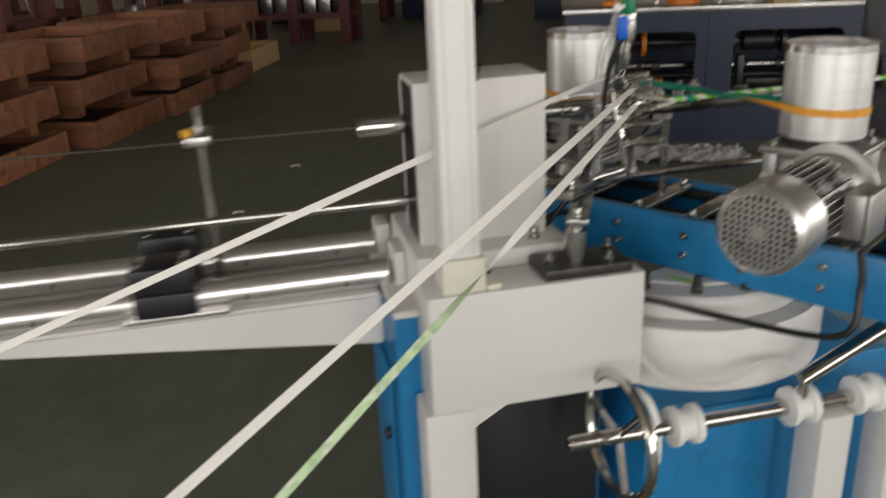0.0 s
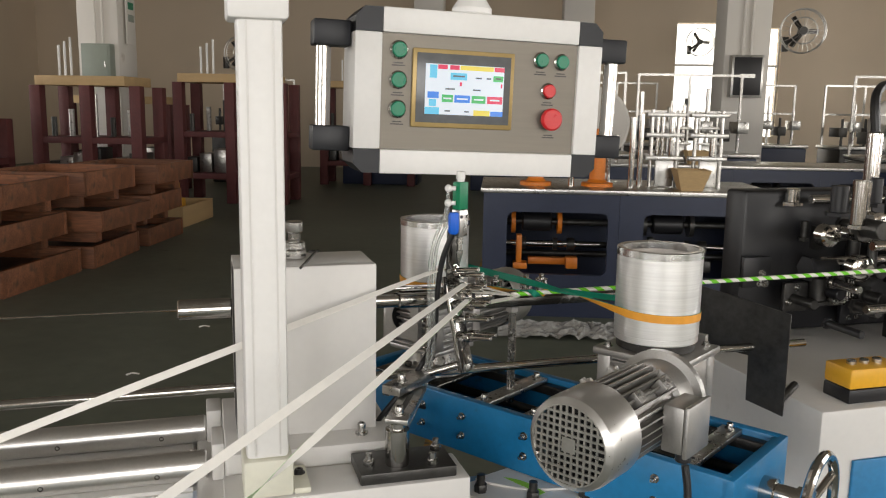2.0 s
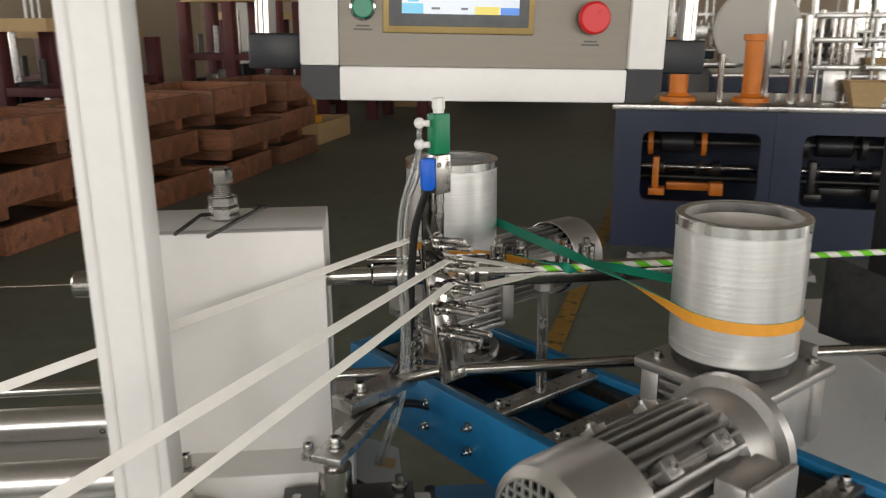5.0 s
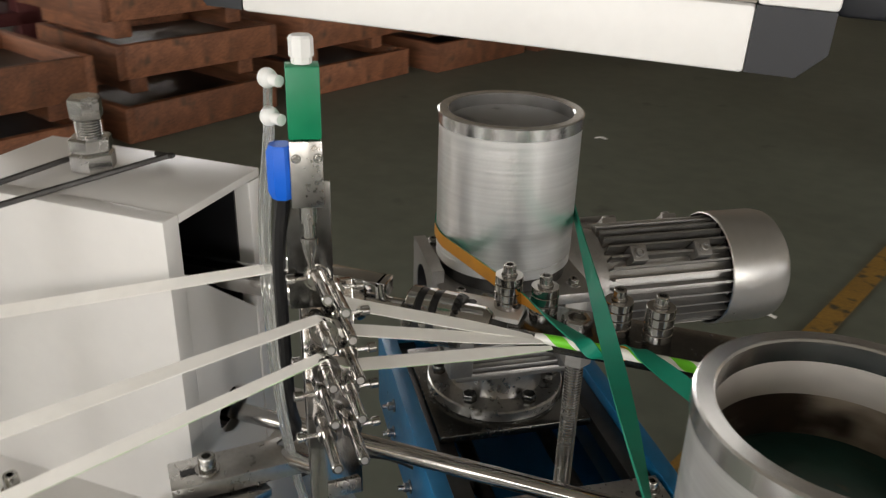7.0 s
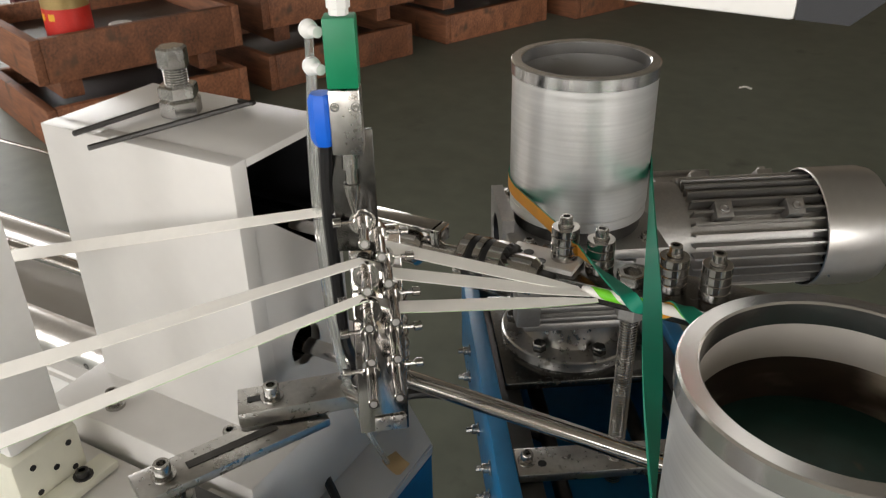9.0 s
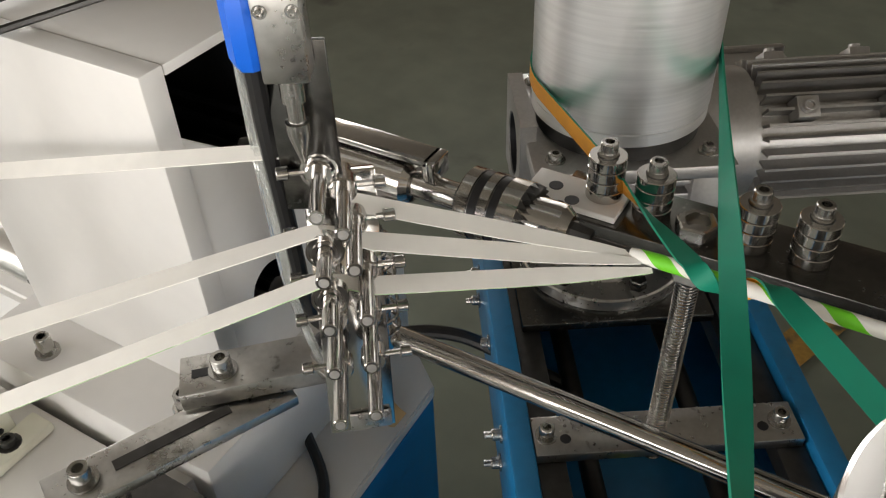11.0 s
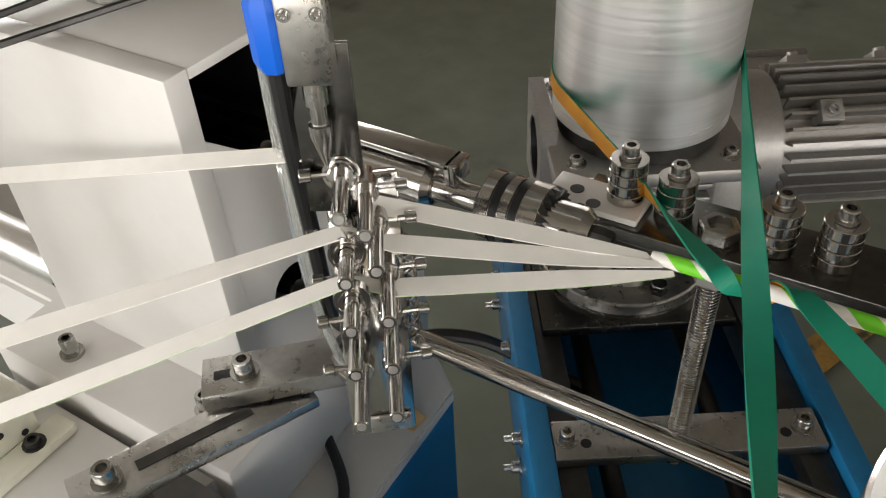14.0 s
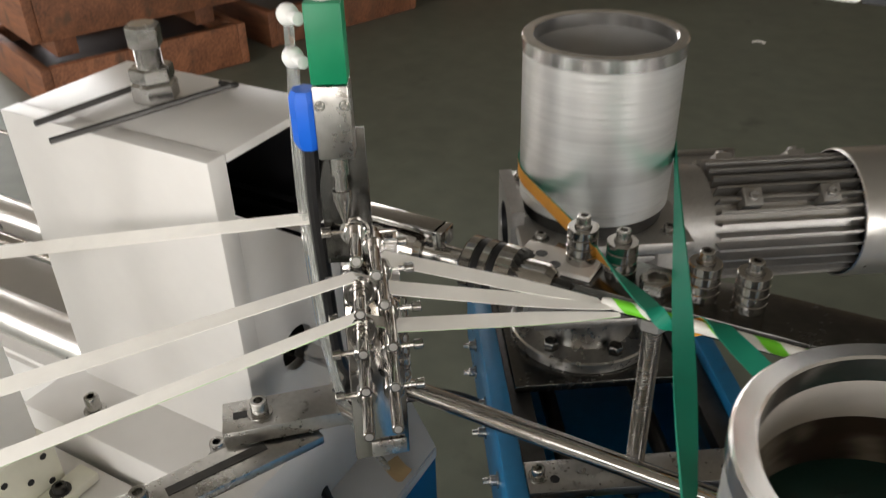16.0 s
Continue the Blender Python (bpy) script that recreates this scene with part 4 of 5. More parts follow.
# ---- belt drums on worm gear motors ----
def gear_motor(m, zb, name_label, dirty):
    """Local axes: the drum's axis is z through the origin, the motor lies along +y beside it at x = -0.05."""
    t = thing("belt_drive", name_label, "gear motor", m, group="belt drives of the turret")
    # round flange and foot under the gearbox
    b = B()
    lathe(b, [(0.070, 0.8855), (0.072, 0.8875), (0.072, 0.897), (0.0705, 0.8985), (0.050, 0.899), (0.047, 0.929)], seg=56)
    f = part("flange", b, STEEL, t, "oily dark steel flange")
    for k in range(6):
        a = 2 * math.pi * (k + 0.3) / 6
        b = B()
        hex_nut(b, (0.060 * math.cos(a), 0.060 * math.sin(a), 0.8991), Z, 0.0075, 0.009)
        part("bolt", b, PLATE, f)
    b = B()
    span(b, -0.085, 0.08, -0.079, 0.079, 0.876, 0.885, bev=0.002)
    part("base_plate", b, PLATE, t)
    # worm gearbox
    b = B()
    span(b, -0.07, 0.052, -0.056, 0.056, 0.936, 1.015, bev=0.008)
    g = part("gearbox", b, CAST, t, "cast aluminium worm gearbox with cooling fins")
    for i in range(6):
        for s in (-1, 1):
            b = B()
            span(b, -0.072, 0.056, *sorted((s * 0.0565, s * 0.066)), 0.944 + 0.012 * i, 0.948 + 0.012 * i, bev=0.0008)
            part("fin", b, CAST, g)
        b = B()
        span(b, 0.0525, 0.062, -0.05, 0.05, 0.944 + 0.012 * i, 0.948 + 0.012 * i, bev=0.0008)
        part("fin", b, CAST, g)
    for z, h, k in ((0.929, 0.010, 0.8), (1.015, 0.012, 1.0)):
        b = B()
        span(b, -0.08 * k, 0.072 * k, -0.074 * k, 0.074 * k, z, z + h, bev=0.003)
        part("cover_plate", b, CAST, g)
    for x in (-0.062, 0.054):
        for y in (-0.056, 0.056):
            b = B()
            cap_screw(b, (x, y, 1.0271), (0, 0, 1), 0.005, 0.006)
            part("screw", b, SCREW, g)
            b = B()
            span(b, x - 0.012, x + 0.012, y - 0.012, y + 0.012, 0.9405, 1.0145, bev=0.003)
            part("corner_boss", b, CAST, g)
    # square input flange opposite the motor, with an open bore
    b = B()
    fm = pose(-0.014, -0.0662, 1.0, 90)
    sq = [(0.042, 0.04), (-0.042, 0.04), (-0.042, -0.04), (0.042, -0.04)]
    for d in (0.0, 0.012):
        outer = [b.verts.new(fm @ V((px_, py_, d))) for px_, py_ in sq]
        bore = [b.verts.new(fm @ V((0.026 * math.cos(2 * math.pi * i / 24), 0.026 * math.sin(2 * math.pi * i / 24), d))) for i in range(24)]
        bmesh.ops.triangle_fill(b, edges=[b.edges.new((q[i], q[(i + 1) % len(q)])) for q in (outer, bore) for i in range(len(q))], use_beauty=True)
        if d == 0.0:
            first = outer + bore
    for k0, n0 in ((0, 4), (4, 24)):
        for i in range(n0):
            b.faces.new((first[k0 + i], first[k0 + (i + 1) % n0], (outer + bore)[k0 + (i + 1) % n0], (outer + bore)[k0 + i]))
    part("input_flange", b, CAST, g, smooth=False)
    b = B()
    lathe(b, [(0.0255, 0.011), (0.0255, -0.03), (0.01, -0.032)], fm, 24, caps=False)
    part("bore", b, BLACK, g, "black open bore")
    # motor
    yc, xc, zc = 0.07, -0.05, 0.975
    b = B()
    lathe(b, [(0.045, -0.01), (0.07, 0.0), (0.07, 0.012), (0.058, 0.014), (0.056, 0.05), (0.047, 0.053), (0.047, 0.2)], Matrix.Translation((xc, yc, zc)) @ pose(0, 0, 0, -90), 40)
    mo = part("motor", b, CAST, t, "cast aluminium electric motor")
    for k in range(30):
        a = 2 * math.pi * k / 30
        b = B()
        mm = Matrix.Translation((xc, yc, zc)) @ pose(0, 0, 0, -90) @ pose(0, 0, 0, 0, 0, math.degrees(a))
        span(b, 0.0468, 0.0605, -0.0012, 0.0012, 0.055, 0.195, mm)
        part("fin", b, CAST, mo)
    for s in (-1, 1):
        for yy in (0.085, 0.16):
            b = B()
            mm = Matrix.Translation((xc, yc, zc)) @ pose(0, 0, 0, -90) @ pose(0, 0, 0, 0, 0, -90 + s * 42)
            span(b, 0.047, 0.066, -0.009, 0.009, yy - 0.009, yy + 0.009, mm, 0.001)
            cap_screw(b, mm @ V((0.066, 0, yy)), mm.to_3x3() @ V((1, 0, 0)), 0.0048, 0.004)
            part("lug", b, CAST, mo)
    # fan cover with a punched grille
    b = B()
    lathe(b, [(0.0635, 0.192), (0.065, 0.193), (0.065, 0.252), (0.0625, 0.262), (0.055, 0.2685), (0.053, 0.2685), (0.053, 0.2645), (0.0615, 0.25), (0.0635, 0.192)], Matrix.Translation((xc, yc, zc)) @ pose(0, 0, 0, -90), 48, caps=False)
    fc = part("fan_cover", b, FAN, mo, "silver fan cover with square grille")
    b = B()
    mm = Matrix.Translation((xc, yc, zc)) @ pose(0, 0, 0, -90)
    for k in range(-5, 6):
        q = k * 0.0092 + 0.0046
        half = math.sqrt(max(0.0, 0.0535 ** 2 - q ** 2))
        if half:
            span(b, q - 0.0017, q + 0.0017, -half, half, 0.2652, 0.2672, mm)
            span(b, -half, half, q - 0.0017, q + 0.0017, 0.2654, 0.2674, mm)
    span(b, -0.01, 0.01, -0.01, 0.01, 0.265, 0.2676, mm)
    part("grille", b, FAN, fc)
    # plain black disc paints the dark inside the cover; no fan is modelled
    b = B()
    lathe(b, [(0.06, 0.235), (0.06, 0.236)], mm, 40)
    part("fan_shadow_disc", b, BLACK, fc, "black disc standing in for the shade behind the grille")
    # terminal box on the outer side
    b = B()
    span(b, xc - 0.088, xc - 0.056, yc + 0.05, yc + 0.118, zc - 0.038, zc + 0.03, bev=0.004)
    tb = part("terminal_box", b, CAST, mo, "cast grey terminal box")
    b = B()
    span(b, xc - 0.096, xc - 0.0885, yc + 0.047, yc + 0.121, zc - 0.041, zc + 0.033, bev=0.003)
    part("box_lid", b, CAST, tb)
    b = B()
    rod(b, (xc - 0.076, yc + 0.085, zc - 0.038), (xc - 0.076, yc + 0.085, zc - 0.058), 0.011, 14, 0.001)
    part("cable_gland", b, BLACK, tb)
    # drum, which spins
    H, R = 1.188 - zb, 0.0665
    b = B()
    lathe(b, [(R - 0.002, 0), (R - 0.0005, 0.0015), (R - 0.0005, 0.0105), (R - 0.0012, 0.0108), (R - 0.0012, 0.0122), (R, 0.0125), (R, H - 0.012)], None, 72, caps=False)
    lathe(b, [(R, H - 0.012), (R + 0.0012, H - 0.0115), (R + 0.0012, H - 0.001), (R, H), (R - 0.0075, H), (R - 0.0085, H - 0.001), (R - 0.0085, H - 0.012)], None, 72, caps=False)
    lathe(b, [(R - 0.0085, H - 0.012), (R - 0.0085, H - 0.031), (R - 0.0088, H - 0.05), (R - 0.0092, H - 0.0545), (R - 0.0128, H - 0.0545), (0.04, H - 0.0546), (0.02, H - 0.055), (0.001, H - 0.055)], None, 72, caps=False)
    bmesh.ops.remove_doubles(b, verts=b.verts, dist=0.00001)
    me = finish("drum", b, [TURNED, RIM, INNER, HUB, GRIME] if dirty else [TURNED, RIM, FAN, FAN, FAN])
    for p in me.polygons:
        r = math.hypot(p.center.x, p.center.y)
        p.material_index = 3 if r < R - 0.0095 and p.center.z > 0.02 else (1 if p.center.z > H - 0.0119 and r > R - 0.012 else (4 if r < R - 0.0075 and p.center.z < H - 0.031 else (2 if r < R - 0.0075 else 0)))
    d = new("drum", me)
    d.parent = t
    d.matrix_local = pose(0, 0, zb)
    d["label"] = "turned aluminium belt drum with machined rim"
    if dirty:
        b = B()
        tube(b, [(0.0545, 0.012, H - 0.0525), (0.053, 0.018, H - 0.038), (0.047, 0.03, H - 0.034), (0.036, 0.042, H - 0.037), (0.018, 0.0495, H - 0.043), (-0.004, 0.053, H - 0.049), (-0.024, 0.049, H - 0.053)], 0.0019, 6)
        part("glue_rim", b, PAPER, d, "dried pale glue bead on the inner wall")
    b = B()
    lathe(b, [(0.03, 1.0275), (0.062, 1.028), (0.062, zb - 0.001), (0.03, zb)], None, 40)
    part("drum_seat", b, DARK, t)
    return t, d


UA = V((0.55, -0.835, 0)).normalized()
VA = V((0.835, 0.55, 0)).normalized()
DA, DB = TC - UA * 0.237, TC + UA * 0.237
_, DRUM_A = gear_motor(Matrix.Translation(DA) @ pose(0, 0, 0, 0, 0, TA), 1.041, "worm gear motor with turned aluminium belt drum, motor to the rear", False)
_, DRUM_B = gear_motor(Matrix.Translation(DB) @ pose(0, 0, 0, 0, 0, TA + 180), 1.041, "worm gear motor with aluminium belt drum above the hand wheel", True)
# cable of the near motor
b = B()
c0 = DB + UA * 0.13 - VA * 0.155 + Z * 0.912
tube(b, [c0, c0 + V((0.0, -0.01, -0.06)), c0 + V((-0.03, -0.01, -0.13)), V((-0.02, -0.24, 0.765)), V((-0.12, -0.2, 0.79)), V((-0.158, -0.15, 0.77)), V((-0.163, -0.1, 0.7))], 0.0055, 10)
tagged(part("motor_cable", b, RUBBER, None, "black motor cable hanging in a loop"), category="cable")


b = B()
tube(b, [(-0.25, 0.03, 0.835), (-0.2, 0.06, 0.862), (-0.16, 0.083, 0.86), (-0.12, 0.095, 0.845), (-0.06, 0.1, 0.83)], 0.006, 10)
tagged(part("bridge_cable", b, RUBBER, None, "black cable bridging the gap from bed to turret"), category="cable")


# ---- bearing plate beside the straw ----
def bearing_plate():
    t = thing("bearing_plate", "ground steel bar with four stacks of small ball bearings", "bearing plate")
    b = B()
    span(b, -0.062, 0.30, 0.033, 0.082, 1.046, 1.062, pose(0, 0, 0, 0, 0, 1.5), 0.001)
    part("bar", b, PLATE, t)
    b = B()
    span(b, -0.082, -0.022, 0.037, 0.066, 1.0622, 1.0668, bev=0.001)
    part("shim", b, WHITE, t, "white aluminium shim plate")
    for x, y in ((-0.0655, 0.0515), (-0.051, 0.042)):
        b = B()
        lathe(b, [(0.0045, 0), (0.0045, 0.0004)], Matrix.Translation((x, y, 1.0669)), 14)
        part("bolt_hole", b, BLACK, t)
    for x, y, z in ((-0.0363, 0.0565, 1.0669), (-0.0068, 0.0578, 1.0622), (0.0515, 0.057, 1.0622), (0.0832, 0.059, 1.0622)):
        b = B()
        rod(b, (x, y, z), (x, y, z + 0.029), 0.0066, 16)
        s = part("spindle", b, DARK, t)
        for k in range(4):
            b = B()
            lathe(b, [(0.0068, 0), (0.0109, 0.0001), (0.0113, 0.0005), (0.0113, 0.0065), (0.0109, 0.0069), (0.0068, 0.007)], Matrix.Translation((x, y, z + k * 0.00725)), 28)
            part("ball_bearing", b, CHROME, s)
        b = B()
        lathe(b, [(0.0062, 0.0288), (0.0062, 0.031), (0.0052, 0.0312), (0.0052, 0.037), (0.0046, 0.0378), (0.0028, 0.0378), (0.0026, 0.034)], Matrix.Translation((x, y, z)), 18)
        part("screw", b, SCREW, s)
    b = B()
    lathe(b, [(0.0115, 0), (0.0125, 0.001), (0.0125, 0.008), (0.0112, 0.009), (0.0078, 0.009), (0.0074, 0.004)], Matrix.Translation((0.0217, 0.0525, 1.0622)), 6)
    part("nut", b, SCREW, t)
    b = B()
    hex_nut(b, (0.024, 0.049, 1.033), Z, 0.0125, 0.0115)
    part("nut", b, CAST, t)
    b = B()
    helix_thread(b, (0.024, 0.049, 0.86), (0.024, 0.049, 1.068), 0.0074, 0.0026, 18)
    part("stud", b, SCREW, t, "threaded steel stud")
    return t


bearing_plate()

# ---- straw, strips and belt ----
b = B()
lathe(b, [(0.0029, 0.0), (0.0036, 0.005), (0.0041, 0.015), (0.0041, 1.9)], pose(0, 0, 0, 0, 90, 0), 20)
straw = tagged(part("paper_straw", b, STRAW, None, "endless white paper straw with green spiral stripe"), category="straw")
straw.matrix_world = pose(0, 0, 1.0775, 0, -0.8, 0)


def strip(p0, p1, p2, h, col_out, label, turn=0.0):
    """A paper strip: from far off to its roller, over it, and on to the mandrel."""
    roller = on_bar(h, -0.010, col_out)
    pts, nor = [], []
    d = (roller - V(p0)).normalized()
    n0 = AX.cross(d).normalized()
    if n0.z < 0:
        n0 = -n0
    top = roller + n0 * 0.0098
    for k in range(201):
        f = k / 200
        pts.append(V(p0).lerp(top, f))
        far = d.cross(Z).normalized()
        far = far if far.dot(n0) > 0 else -far
        w = min(1.0, max(0.0, (f - 0.45) / 0.55))
        nn = far.lerp(n0, 0.25 + 0.75 * w * w).normalized()
        nor.append(Matrix.Rotation(turn * min(1.0, max(0.0, (0.8 - f) / 0.14)), 3, d) @ nn)
    out = V(p1)
    for k in range(9):
        f = k / 8
        pts.append(out.lerp(V(p2), f))
        nn = (Z * 0.9 + V((0.1, -0.25, 0))).normalized()
        nor.append(nn)
    b = B()
    ribbon(b, pts, nor, [0.0112] * 201 + [0.0112, 0.0112, 0.0112, 0.0112, 0.0112, 0.0106, 0.009, 0.0065, 0.0035], 0.0007)
    return tagged(part("paper_strip", b, [PAPER, PRINTED if turn else PAPER], None, label), category="paper strip", group="paper strips wound into the straw")


strip((-1.6, -0.245, 0.70), (-0.12, -0.079, 1.122), (0.002, -0.0005, 1.0775), 0.160, 0.012, "taut white paper strip passing behind the post")
strip((-1.3, -1.15, 0.80), (-0.107, -0.086, 1.107), (0.007, -0.0035, 1.0768), 0.130, 0.028, "taut white paper strip crossing before the post")
strip((-1.4, -1.17, 0.56), (-0.102, -0.092, 1.084), (0.014, -0.0045, 1.0742), 0.104, 0.026, "taut paper strip with green print on its back", math.pi)


def belt():
    r, zc = 0.0675, 1.0775
    na, nb = UA * 0.281 + VA * 0.96, UA * 0.281 - VA * 0.96
    pts, nor = [], []

    def add(p, n):
        pts.append(V(p))
        nor.append(V(n).normalized())

    # strand from the far drum's right side to the near drum's left side, turning over half-way
    pa, pb = DA + na * r + Z * 1.088, DB - na * r + Z * 1.088
    d = (pb - pa).normalized()
    for k in range(97):
        f = k / 96
        a = math.pi * f ** 1.7
        up = d.cross(na).normalized()
        up = up if up.z < 0 else -up
        p = pa.lerp(pb, f)
        add(p + Z * 0.006 * math.sin(a), na * math.cos(a) + up * math.sin(a))
    # round the near drum
    a0 = math.atan2(-na.y, -na.x)
    a1 = math.atan2(-nb.y, -nb.x)
    while a1 < a0:
        a1 += 2 * math.pi
    for k in range(1, 33):
        a = a0 + (a1 - a0) * k / 33
        n = V((math.cos(a), math.sin(a), 0))
        add(DB + n * r + Z * (1.088 - 0.008 * k / 33), n)
    # near drum's right side back to the straw, once round it, on to the far drum's left side
    qb, qa = DB - nb * r + Z * 1.08, DA + nb * r + Z * 1.066
    rr = 0.0053
    wrap = []
    for k in range(25):
        a = radians(90 - 360 * k / 24)
        wrap.append((V((0.076 - 0.043 * k / 24, rr * math.cos(a), zc + rr * math.sin(a))), -V((0, math.cos(a), math.sin(a)))))
    start, n_start = wrap[0]
    n_flat = V((0.2, 0.55, -0.8)).normalized()
    for k in range(40):
        f = k / 40
        add(qb.lerp(start, f), (-nb).lerp(n_flat, min(1, f * 3)).lerp(n_start, max(0, f * 6 - 5)))
    wid = [0.0127] * len(pts)
    for p, n in wrap:
        add(p, n)
    wid += [0.0112] * len(wrap)
    end, n_end = wrap[-1]
    for k in range(1, 57):
        f = k / 56
        add(end.lerp(qa, f), n_end.lerp(nb, min(1, f * 2.2)))
    b0, b1 = math.atan2(nb.y, nb.x), math.atan2(na.y, na.x)
    while b0 < b1:
        b0 += 2 * math.pi
    for k in range(1, 33):
        a = b0 + (b1 - b0) * k / 33
        n = V((math.cos(a), math.sin(a), 0))
        add(DA + n * r + Z * (1.066 + 0.022 * k / 33), n)
    wid += [0.0127] * (len(pts) - len(wid))
    b = B()
    ribbon(b, pts, nor, wid, 0.0013, closed=True)
    return tagged(part("drive_belt", b, [YELLOW_BELT, GREEN_BELT], None, "flat belt, yellow outside and green inside, crossed round the straw"), category="belt")


belt()

# ---- cabinet and cutter on the right ----
def right_cabinet():
    t = thing("cutter_cabinet", "white cabinet with blue door under the straw cutter", "cabinet")
    b = B()
    span(b, 0.565, 1.7, -0.14, 0.45, 0.05, 0.86, bev=0.006)
    part("body", b, WHITE, t)
    b = B()
    span(b, 0.64, 1.3, -0.148, -0.1405, 0.15, 0.76, bev=0.003)
    part("door", b, BLUE, t, "blue door")
    b = B()
    span(b, 0.575, 1.69, -0.12, 0.44, 0.0, 0.05)
    part("plinth", b, BLACK, t)
    return t


right_cabinet()


def pendant_box():
    t = thing("button_box", "yellow and black push-button box on the white cabinet", "control box", pose(0.70, -0.085, 0.8605, 0, 0, 0))
    b = B()
    span(b, -0.06, 0.07, -0.035, 0.035, 0, 0.028, bev=0.004)
    part("base", b, BLACK, t)
    b = B()
    span(b, -0.06, 0.07, -0.035, 0.035, 0.0282, 0.068, bev=0.005)
    part("cover", b, YELLOW, t)
    for x in (-0.03, 0.0, 0.03):
        b = B()
        lathe(b, [(0.009, 0), (0.009, 0.006), (0.007, 0.008)], Matrix.Translation((x, 0, 0.0682)), 16)
        part("button", b, CHROME, t)
    return t


pendant_box()


def cutter():
    t = thing("straw_cutter", "dark rotary straw cutter with chromed rods and knobs", "cutter")
    b = B()
    d = V((0.093, -0.157, 0)) / 0.1825
    m = Matrix.Translation((0.44, 0.084, 0)) @ Matrix((d, V((-d.y, d.x, 0)), Z)).transposed().to_4x4()
    prof = [(0, 0.94), (0.108, 0.935), (0.11, 0.845), (0.183, 0.83), (0.183, 1.03), (0, 1.057)]
    lo, hi = ([b.verts.new(m @ V((x, y, z))) for x, z in prof] for y in (-0.002, 0.002))
    b.faces.new(lo)
    b.faces.new(hi[::-1])
    for i in range(6):
        b.faces.new((lo[i], hi[i], hi[(i + 1) % 6], lo[(i + 1) % 6]))
    part("guard_plate", b, DARK, t, "dark steel guard plate", smooth=False)
    b = B()
    rod(b, (0.53, -0.066, 0.86), (0.6, -0.02, 0.87), 0.008, 10)
    part("plate_stay", b, DARK, t)
    random.seed(9)
    # dark tool plates bolted before the gear case, and small hardware on them
    for k in range(9):
        x, z, w, h = 0.76 + 0.1 * k, 0.93 + 0.2 * random.random(), 0.05 + 0.07 * random.random(), 0.06 + 0.1 * random.random()
        y = 0.33 - 0.02 * (k % 3)
        b = B()
        span(b, x - w / 2, x + w / 2, y, y + 0.012, z - h / 2, z + h / 2, bev=0.002)
        p = part("tool_plate", b, (BLACK, DARK, PLATE)[k % 3], t)
        for i in range(4):
            b = B()
            cap_screw(b, (x + w * (random.random() - 0.5) * 0.8, y - 0.0002, z + h * (random.random() - 0.5) * 0.8), (0, -1, 0), 0.004 + 0.003 * random.random(), 0.008)
            part("screw", b, SCREW, p)
    for x, y, z in ((1.02, 0.1, 0.86), (1.12, 0.25, 0.86), (1.3, 0.1, 0.86), (1.42, 0.3, 0.86)):
        b = B()
        span(b, x - 0.03, x + 0.03, y - 0.02, y + 0.02, 0.8605, 1.14, bev=0.003)
        part("bracket", b, DARK, t)
    for y, z in ((0.1, 1.12), (0.1, 0.98), (0.25, 1.06), (0.3, 1.2), (0.02, 1.005)):
        b = B()
        rod(b, (0.87, y, z), (1.7, y, z), 0.011, 16, 0.002)
        part("rod", b, CHROME, t)
    for x, y, z, r in ((0.84, 0.22, 1.13, 0.026), (0.9, 0.18, 1.06, 0.03), (0.95, 0.2, 1.15, 0.034), (1.0, 0.05, 1.1, 0.03), (1.08, 0.08, 1.02, 0.035), (1.2, 0.04, 1.1, 0.028), (1.3, 0.06, 1.04, 0.035), (1.42, 0.05, 1.1, 0.03)):
        b = B()
        lathe(b, [(r * 0.5, 0), (r, 0.004), (r, 0.03), (r * 0.8, 0.034), (r * 0.4, 0.035), (r * 0.4, 0.05)], basis((x, y, z), (x, y - 1, z))[0], 24)
        part("knob", b, CHROME, t)
    for x in (1.02, 1.2):
        b = B()
        rod(b, (x, 0.28, 1.2), (x, 0.28, 1.36), 0.018, 18, 0.002)
        rod(b, (x, 0.28, 1.14), (x, 0.28, 1.2), 0.009, 14)
        part("air_cylinder", b, CHROME, t)
        b = B()
        tube(b, [(x, 0.28, 1.36), (x + 0.01, 0.3, 1.45), (x + 0.1, 0.35, 1.47), (x + 0.18, 0.4, 1.38), (x + 0.2, 0.42, 1.2)], 0.011, 8)
        part("hose", b, RUBBER, t)
    b = B()
    span(b, 0.74, 1.7, 0.37, 0.45, 0.8605, 1.215, bev=0.01)
    part("gear_case", b, BLACK, t)
    random.seed(4)
    for i in range(70):
        x, y, z = 0.80 + 0.8 * random.random(), 0.06 + 0.3 * random.random(), 0.9 + 0.3 * random.random()
        r, ln = 0.008 + 0.014 * random.random(), 0.03 + 0.07 * random.random()
        b = B()
        d = random.choice((V((1, 0, 0)), V((0, -1, 0)), Z))
        p = V((x, y, z))
        rod(b, p, p + d * ln, r, 14, 0.0015)
        rod(b, p - d * 0.008, p, r * 1.5, 6)
        part("fitting", b, (CHROME, DARK, BLACK, DARK)[i % 4], t)
    return t


cutter()


